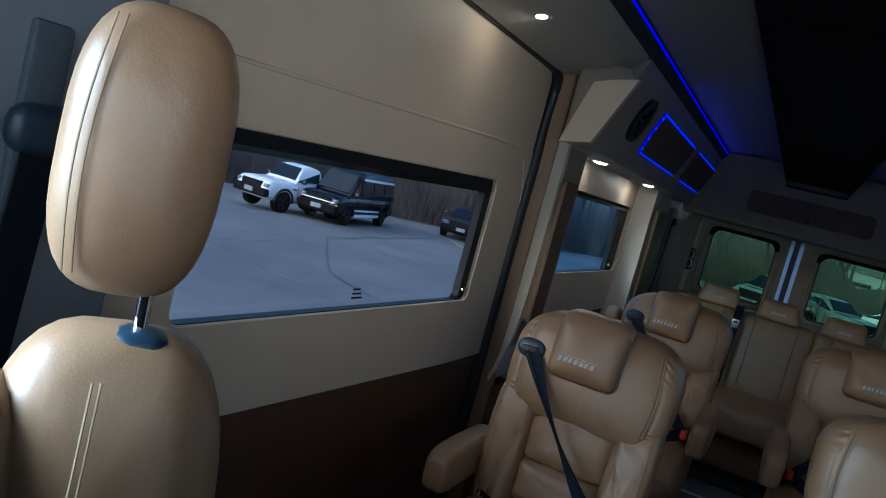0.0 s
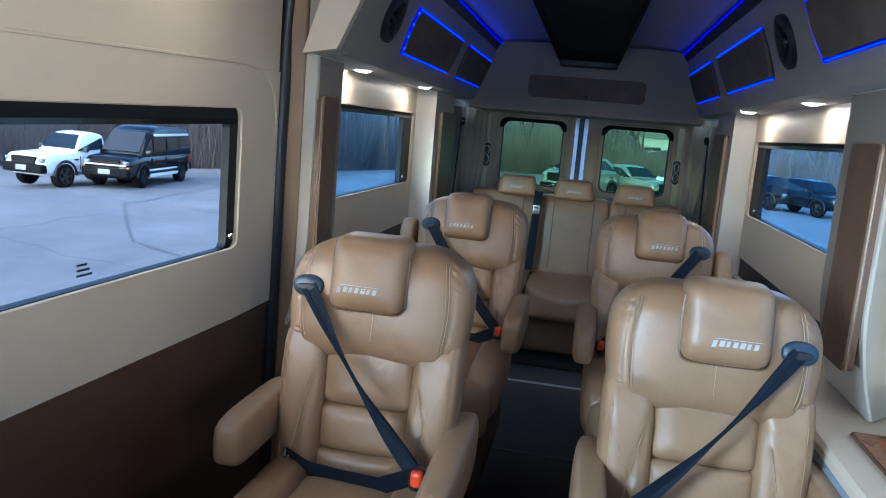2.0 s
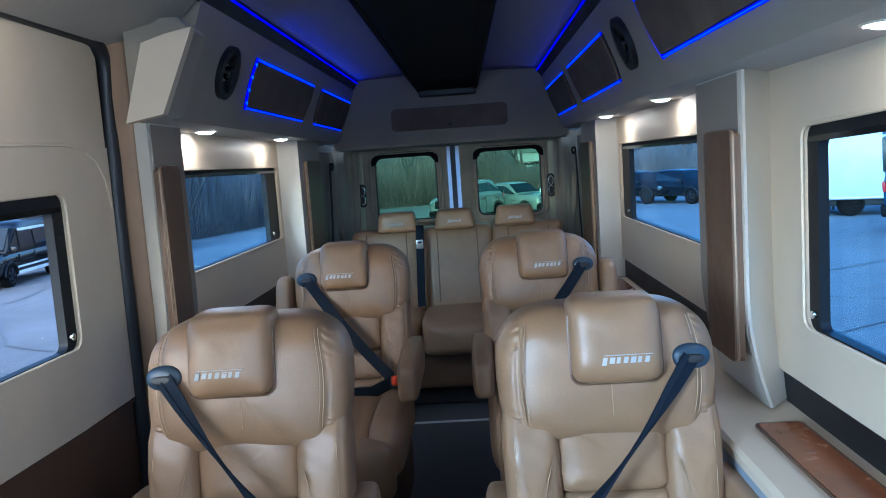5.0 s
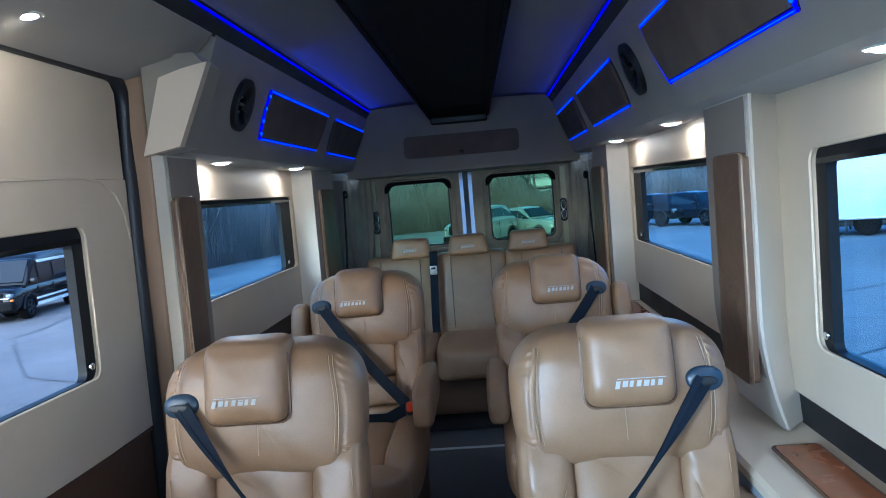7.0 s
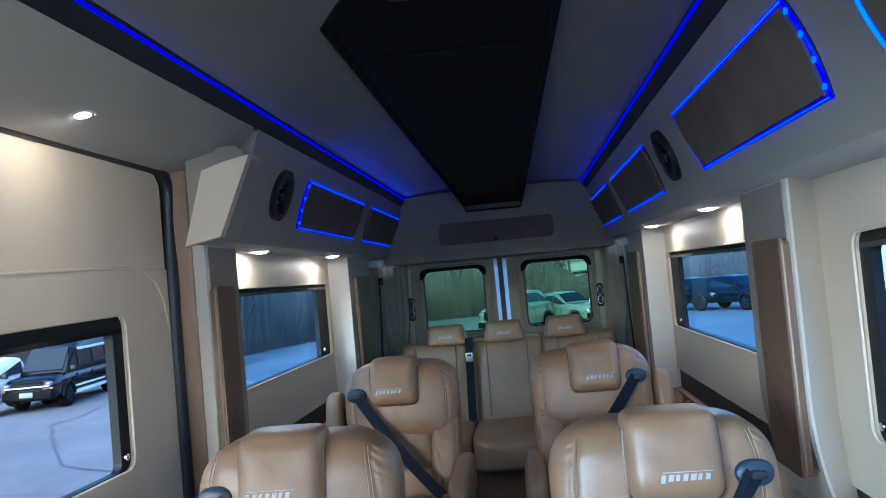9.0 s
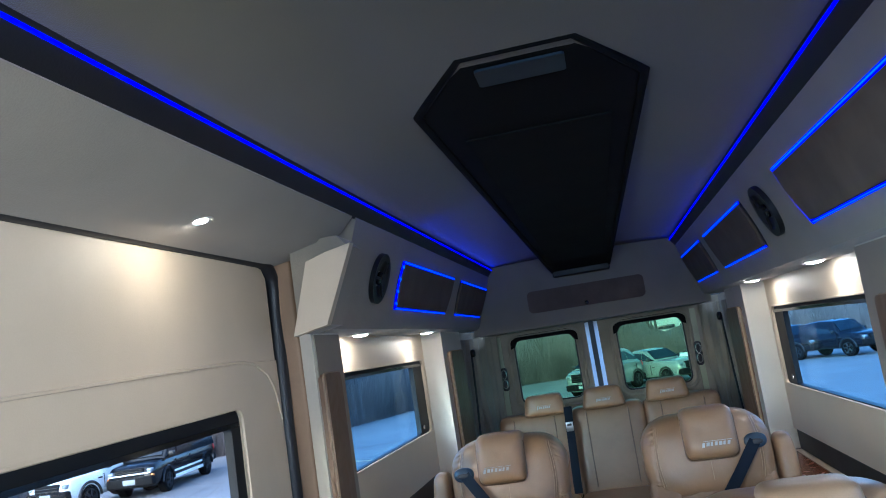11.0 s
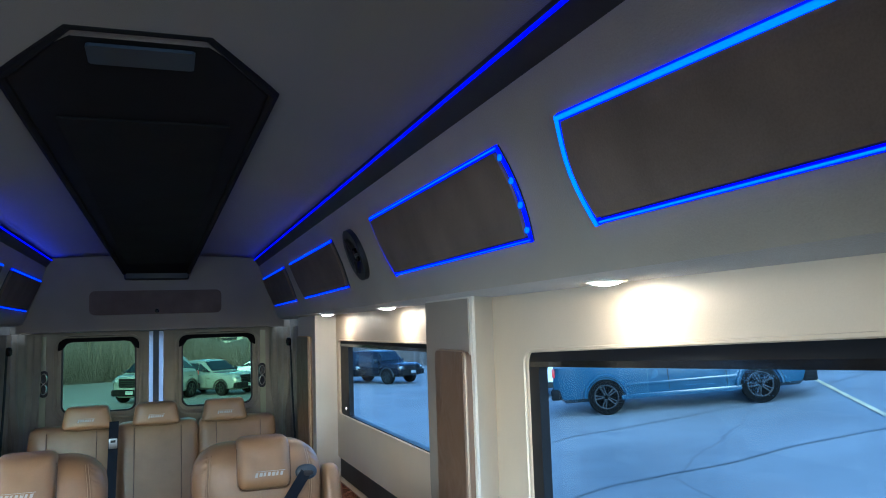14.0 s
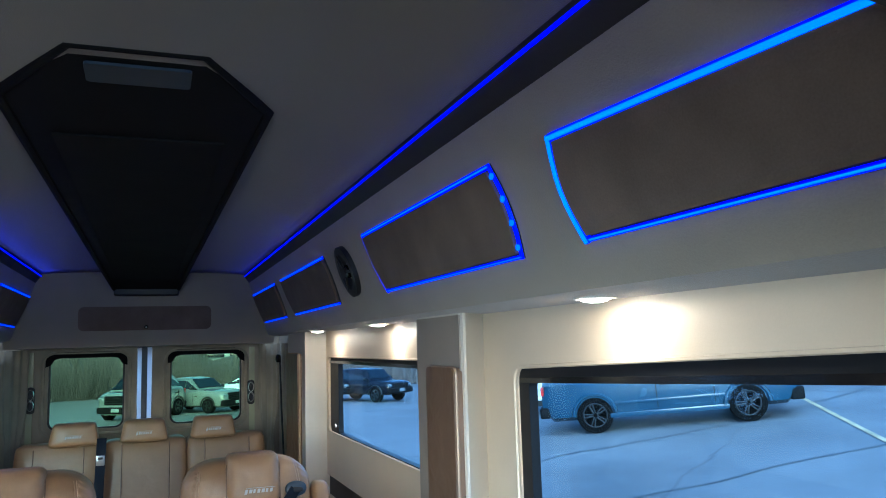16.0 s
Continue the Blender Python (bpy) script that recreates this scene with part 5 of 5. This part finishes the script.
        part("tail_light", puff((side * Wd * 0.42, y(0.995), tail * 0.86), (0.12, 0.06, 0.18), 4, 4, 12, 8), REDLENS, t)
        if stripes:
            part("side_trim", box((side * (Wd / 2 + 0.01) - 0.012, y(0.28), nose * 0.52), (side * (Wd / 2 + 0.01) + 0.012, y(0.72), nose * 0.58), 0.006), stripes, t)
            if box_van:
                zr = H - 0.17
                part("roof_band", box((side * lean(zr) - 0.02, y(roof0 + 0.05), zr), (side * lean(zr) + 0.016, y(roof1 - 0.03), zr + 0.075), 0.01), stripes, t)
            part("side_trim", box((side * (Wd / 2 + 0.01) - 0.012, y(0.27), clear + 0.02), (side * (Wd / 2 + 0.01) + 0.012, y(0.73), clear + 0.10), 0.006), stripes, t)
    def across(f, k, lift):
        z = curve(crown, f)
        return (k * lean(z) * 0.86, y(f), z + lift)
    pane(across(hood + 0.025, -1, 0), across(hood + 0.025, 1, 0), across(roof0 - 0.015, 1, 0), across(roof0 - 0.015, -1, 0), (0, -0.6, 0.7), "windscreen")
    pane(across(end - (0.015 if end - roof1 > 0.05 else 0.006), -1, 0), across(end - (0.015 if end - roof1 > 0.05 else 0.006), 1, 0), across(roof1 + 0.006, 1, 0), across(roof1 + 0.006, -1, 0), (0, 0.6, 0.7), "rear_window")
    part("grille", box((-Wd * 0.30, y(0.0) - 0.02, nose * 0.58), (Wd * 0.30, y(0.02), nose * 0.90), 0.05, 3), DULLBLACK, t)
    for k in range(3):
        part("grille_bar", box((-Wd * 0.27, y(0.0) - 0.03, nose * (0.64 + 0.08 * k)), (Wd * 0.27, y(0.0) - 0.012, nose * (0.655 + 0.08 * k)), 0.003), BLACK, t)
    if box_van and stripes:
        part("grille_trim", box((-Wd * 0.42, y(0.0) - 0.04, nose * 0.72), (Wd * 0.42, y(0.01), nose * 0.755), 0.008), stripes, t)
        bt_ = [(roof0 + 0.01, 0.0), (roof0 + 0.05, 0.6), (roof0 + 0.10, 0.9), (roof0 + 0.2, 1.0), (0.93, 1.0), (0.97, 0.9), (0.985, 0.5)]
        part("raised_roof", loft([f for f, q in bt_], lambda f: [(s_ * lean(H - 0.1) * w_, y(f), H - 0.09 + curve(bt_, f) * h_) for s_, w_, h_ in ((1, 1.0, 0.0), (1, 0.97, 0.10), (1, 0.86, 0.17), (1, 0.5, 0.20), (-1, 0.5, 0.20), (-1, 0.86, 0.17), (-1, 0.97, 0.10), (-1, 1.0, 0.0))]), colour, t)
    part("front_bumper", box((-Wd * 0.47, y(0.0) - 0.06, clear + 0.06), (Wd * 0.47, y(0.04), clear + 0.28), 0.04, 3), DULLBLACK, t)
    part("rear_bumper", box((-Wd * 0.47, y(0.97), clear + 0.08), (Wd * 0.47, y(1.0) + 0.06, clear + 0.28), 0.04, 3), DULLBLACK, t)
    part("plate", box((-0.15, y(0.0) - 0.075, clear + 0.12), (0.15, y(0.0) - 0.06, clear + 0.24), 0.004), GREYTRIM, t, "plain pale plate")
    if bed:
        part("bed_floor", box((-Wd * 0.40, y(roof1 + 0.03), tail - 0.05), (Wd * 0.40, y(0.97), tail + 0.035), 0.01), BLACK, t)
    return t


WHITE_P, BLACK_P = paint("white_paint", (0.72, 0.74, 0.77)), paint("black_paint", (0.004, 0.0045, 0.006), 0.12)
SILVER_P = paint("silver_paint", (0.20, 0.22, 0.225), 0.2, 0.2)
BLUE_P = paint("blue_paint", (0.012, 0.046, 0.088), 0.25, 0.1)
NAVY_P = paint("navy_paint", (0.006, 0.007, 0.011), 0.2)
GREY_P = paint("dark_red_grey_paint", (0.02, 0.016, 0.018), 0.2)

car("parked_van", "black high-roof van with chrome side trim on the lot", "van", (-11.85, 18.3), 8, BLACK_P, 4.1, 1.22, 1.46, 0.80, 0.17, 0.33, 0.985, 0.80, 0.28, (0.19, 0.82), box_van=True, stripes=DAYWHITE)
car("pickup_truck", "white single-cab pickup truck on the lot", "pickup truck", (-12.75, 17.0), -6, WHITE_P, 3.7, 1.22, 1.34, 0.83, 0.27, 0.37, 0.56, 0.86, 0.30, (0.18, 0.78), bed=True, clear=0.3)
car("parked_car", "dark sedan at the edge of the lot", "car", (-10.5, 24.4), 15, GREY_P, 3.7, 1.5, 1.08, 0.68, 0.27, 0.42, 0.70, 0.74, 0.27, (0.19, 0.81), clear=0.2)
car("parked_car", "silver sedan facing the woods behind the van", "car", (1.75, 30.8), 44, SILVER_P, 3.7, 1.6, 1.30, 0.82, 0.32, 0.47, 0.70, 0.76, 0.27, (0.19, 0.81), clear=0.2)
car("parked_car", "pale blue-silver sedan behind the van", "car", (-0.22, 29.2), -36, SILVER_P, 2.9, 1.6, 1.52, 0.95, 0.18, 0.38, 0.80, 1.0, 0.31, (0.19, 0.81), clear=0.2)
car("parked_car", "white sedan beside the silver one", "car", (4.5, 35.0), 60, WHITE_P, 3.7, 1.5, 1.10, 0.68, 0.28, 0.42, 0.70, 0.76, 0.27, (0.19, 0.81), clear=0.2)
car("pickup_truck", "dark crew-cab pickup truck with bright wheels", "pickup truck", (8.5, 31.6), 33, NAVY_P, 4.0, 1.55, 1.36, 0.84, 0.25, 0.36, 0.68, 0.84, 0.31, (0.18, 0.79), bed=True, clear=0.3)
car("pickup_truck", "black crew-cab pickup truck on the lot", "pickup truck", (7.1, 33.2), 33, BLACK_P, 4.0, 1.55, 1.36, 0.84, 0.25, 0.36, 0.68, 0.84, 0.31, (0.18, 0.79), bed=True, clear=0.3)
bv_ = car("parked_van", "blue van with flared arches on the lot", "van", (9.06, 11.6), 57, BLUE_P, 4.42, 1.74, 1.74, 0.92, 0.15, 0.30, 0.985, 0.94, 0.325, (0.20, 0.79), box_van=True, stripes=BLUE_P)
bv_.matrix_world = pose(9.06, 11.6, ground_z(9.06, 11.6), -4.3, -2.8, 57)

# a white box truck, a far car, a bin and a shed corner
bt = thing("box_truck", "white box truck with a black underframe", "truck", (12.9, 21.3, ground_z(12.9, 21.3)), turn=62)
part("cargo_box", box((-1.1, -3.2, 0.47), (1.1, 3.2, 2.75), 0.04), paint("box_white", (0.66, 0.66, 0.66), 0.4), bt)
for zz in (0.47, 2.68):
    for sx in (-1, 1):
        part("rail", box((sx * 1.1 - 0.015, -3.2, zz), (sx * 1.1 + 0.015, 3.2, zz + 0.07), 0.006), STEEL, bt)
part("mud_flap", box((-1.02, 2.62, 0.06), (-0.62, 2.66, 0.47), 0.006), RUBBER, bt)
part("mud_flap", box((0.62, 2.62, 0.06), (1.02, 2.66, 0.47), 0.006), RUBBER, bt)
part("underframe", box((-0.9, -3.1, 0.28), (0.9, 3.1, 0.465), 0.02), BLACK, bt)
part("rear_bumper", box((-1.0, 3.1, 0.2), (1.0, 3.24, 0.3), 0.02), BLACK, bt)
for sx in (-1, 1):
    for yy in (-2.0, 2.1):
        part("wheel", disc((sx * 0.82, yy, 0.36), 0.36, 0.24, (1, 0, 0), 26, 0.04), TYRE, bt)
    part("tail_light", box((sx * 0.9 - 0.1, 3.19, 0.5), (sx * 0.9 + 0.1, 3.24, 0.62), 0.01), REDLENS, bt)
car("parked_car", "dark car at the far edge of the lot", "car", (15.6, 14.2), 62, NAVY_P, 4.2, 1.8, 1.6, 0.95, 0.25, 0.38, 0.85, 1.0, 0.34, (0.19, 0.80))
bn = thing("portable_bin", "pale blue plastic bin at the edge of the lot", "bin", (-19.2, 18.5, ground_z(-19.2, 18.5)), turn=-30)
part("body", box((-0.5, -0.5, 0.0), (0.5, 0.5, 0.95), 0.06, 3), mat("blue_bin", (0.12, 0.34, 0.5), 0.5), bn)
part("lid", box((-0.54, -0.54, 0.95), (0.54, 0.54, 1.25), 0.08, 3), mat("pale_lid", (0.5, 0.62, 0.68), 0.5), bn)
sh = thing("shed", "pale sheet-metal shed corner beside the lot", "shed", (-25.0, 18.6, ground_z(-25.0, 18.6)), turn=-30)
part("wall", box((-1.5, -1.5, 0.0), (1.5, 1.5, 2.6), 0.03), mat("pale_metal", (0.5, 0.58, 0.63), 0.5), sh)
part("roof", prism_y([(-1.7, 2.6), (1.7, 2.6), (0, 3.2)], -1.7, 1.7), SLATE, sh)

lot_line([(6.5, 2.7), (8.7, 6.15), (12.8, 12.5), (15.0, 15.9)], 0.085, PAINT, "yellowed white parking stripe on the lot", 0.012)
lot_line([(2.0, 6.4), (5.0, 7.4), (9.0, 7.2), (15, 8.2)], 0.035, TAR, "sealed crack across the lot", 0.010)
lot_line([(2.0, 9.6), (6.0, 10.3), (10.0, 10.2), (17, 12.0)], 0.035, TAR, "sealed crack across the lot", 0.010)
lot_line([(-3.0, 8.0), (-7.0, 10.2), (-9.5, 14.0), (-10.2, 21.0)], 0.035, TAR, "sealed crack across the lot", 0.010)
lot_line([(-4.0, 13.0), (-9.0, 14.6), (-12.0, 14.2)], 0.035, TAR, "sealed crack across the lot", 0.010)
lot_line([(-2.0, 17.0), (-6.4, 18.0), (-10.0, 22.0)], 0.10, PAINT, "faded stripe on the lot", 0.012)

# ---- bare winter woods round the lot ----
rng = random.Random(7)
BARK = mat("winter_bark", (0.13, 0.112, 0.108), 0.9, vary=0.3, scale=2, fine=30, bump=0.2)
BRUSH = mat("winter_brush", (0.14, 0.116, 0.11), 0.95, vary=0.35, scale=0.5, fine=9, bump=0.6)
tv, tf = [], []


def limb(a, b, r0, r1):
    """A three-sided tapered stick."""
    d = (b - a).normalized()
    x = d.orthogonal().normalized()
    z = d.cross(x)
    k = len(tv)
    for p, r in ((a, r0), (b, r1)):
        for q in range(3):
            w = 2 * math.pi * q / 3
            tv.append(p + x * r * math.cos(w) + z * r * math.sin(w))
    for q in range(3):
        tf.append((k + q, k + (q + 1) % 3, k + 3 + (q + 1) % 3, k + 3 + q))


def bough(p, d, length, r, depth):
    q = p + d * length
    limb(p, q, r, r * 0.68)
    if depth == 0:
        return
    for _ in range(rng.choice((2, 3, 3))):
        nd = (d + Vector((rng.gauss(0, 0.42), rng.gauss(0, 0.42), rng.gauss(0.08, 0.25)))).normalized()
        bough(p.lerp(q, rng.uniform(0.55, 1.0)), nd, length * rng.uniform(0.55, 0.8), r * 0.6, depth - 1)


def woods_edge(ang):
    """How far the woods begin: near on the left, farther behind and on the right."""
    return 29 + 13 * smooth01((ang + 0.42) / 0.34) + 3 * smooth01((ang - 0.1) / 0.3)


def clearing(ang):
    """How much lower the thicket stands behind the rear doors and on the right."""
    return 0.46 * smooth01(ang / 0.08) - 0.18 * smooth01((ang - 0.15) / 0.08) + 0.2 * smooth01((ang - 0.45) / 0.2)


for i in range(260):
    ang = radians(rng.uniform(-75, 75))
    dist = woods_edge(ang) + rng.uniform(0.5, 14)
    x, y = dist * math.sin(ang), dist * math.cos(ang)
    h = rng.uniform(2.2, 3.6)
    bough(Vector((x, y, ground_z(x, y) - 0.2)), Vector((rng.gauss(0, 0.06), rng.gauss(0, 0.06), 1)).normalized(), h, rng.uniform(0.06, 0.13), 4)
woods = link_mesh("winter_woods", tv, tf, BARK)
tagged(woods, "bare brown winter trees round the lot", "trees", "", "stuff")

# brush under the trees: an uneven thicket of upright twigs before a low bank
tv, tf = [], []
for i in range(34000):
    ang = radians(rng.uniform(-80, 80))
    dist = woods_edge(ang) + abs(rng.gauss(0, 3))
    x, y = dist * math.sin(ang), dist * math.cos(ang)
    h = rng.uniform(0.9, 3.4) * (1 - clearing(ang)) * (1.0 + 0.25 * math.sin(ang * 9))
    p = Vector((x, y, ground_z(x, y) - 0.1))
    limb(p, p + Vector((rng.gauss(0, 0.45), rng.gauss(0, 0.45), h)), 0.014, 0.005)
brush = link_mesh("brush", tv, tf, BRUSH)
tagged(brush, "dense brown winter brush", "brush", "", "stuff")
bv, bf = [], []
NB = 160
for i in range(NB + 1):
    ang = radians(-110 + 220 * i / NB)
    ed = woods_edge(ang)
    for dist, hh in ((ed + 1.5, 0.0), (ed + 3, 2.1 + 0.8 * noise.noise(Vector((i * 0.3, 0, 0)))), (ed + 6, 3.3 + 0.9 * noise.noise(Vector((i * 0.21, 5, 0)))), (ed + 11, 4.2 + 1.2 * noise.noise(Vector((i * 0.5, 9, 0)))), (ed + 22, 0.0)):
        x, y = dist * math.sin(ang), dist * math.cos(ang)
        bv.append((x, y, -1.3 + hh * (1 - clearing(ang))))
for i in range(NB):
    for j in range(4):
        a = i * 5 + j
        bf.append((a, a + 1, a + 6, a + 5))
bank = link_mesh("bank", bv, bf, BRUSH, smooth=True)
tagged(bank, "brown wooded bank behind the lot", "bank", "", "structure")

# a long pale warehouse far behind the trees
wh = thing("warehouse", "long pale sheet-metal warehouse far behind the trees", "building", (8.5, 96, -2.0), turn=-6)
part("wall", box((-8, -6, 0), (8, 6, 3.9), 0.05), mat("pale_cladding", (0.27, 0.29, 0.295), 0.6, vary=0.06, scale=0.4, fine=6, bump=0.0), wh)
part("roof", box((-8.3, -6.3, 3.9), (8.3, 6.3, 4.05), 0.03), SLATE, wh)
for k in range(4):
    wd = part("window", box((-7.6 + 4 * k, -6.06, 2.5), (-4.2 + 4 * k, -5.98, 2.9), 0.02), CARGLASS, wh)
    part("frame", box((-7.7 + 4 * k, -6.03, 2.4), (-4.1 + 4 * k, -5.97, 2.5), 0.01), SLATE, wd)
wh2 = thing("warehouse", "low pale building beyond the thicket", "building", (-62, 84, -2.0), turn=34)
part("wall", box((-20, -5, 0), (20, 5, 5.2), 0.05), mat("grey_cladding", (0.5, 0.54, 0.57), 0.6, vary=0.06, scale=0.4, fine=6, bump=0.0), wh2)
part("roof", box((-20.4, -5.4, 5.2), (20.4, 5.4, 5.5), 0.05), SLATE, wh2)
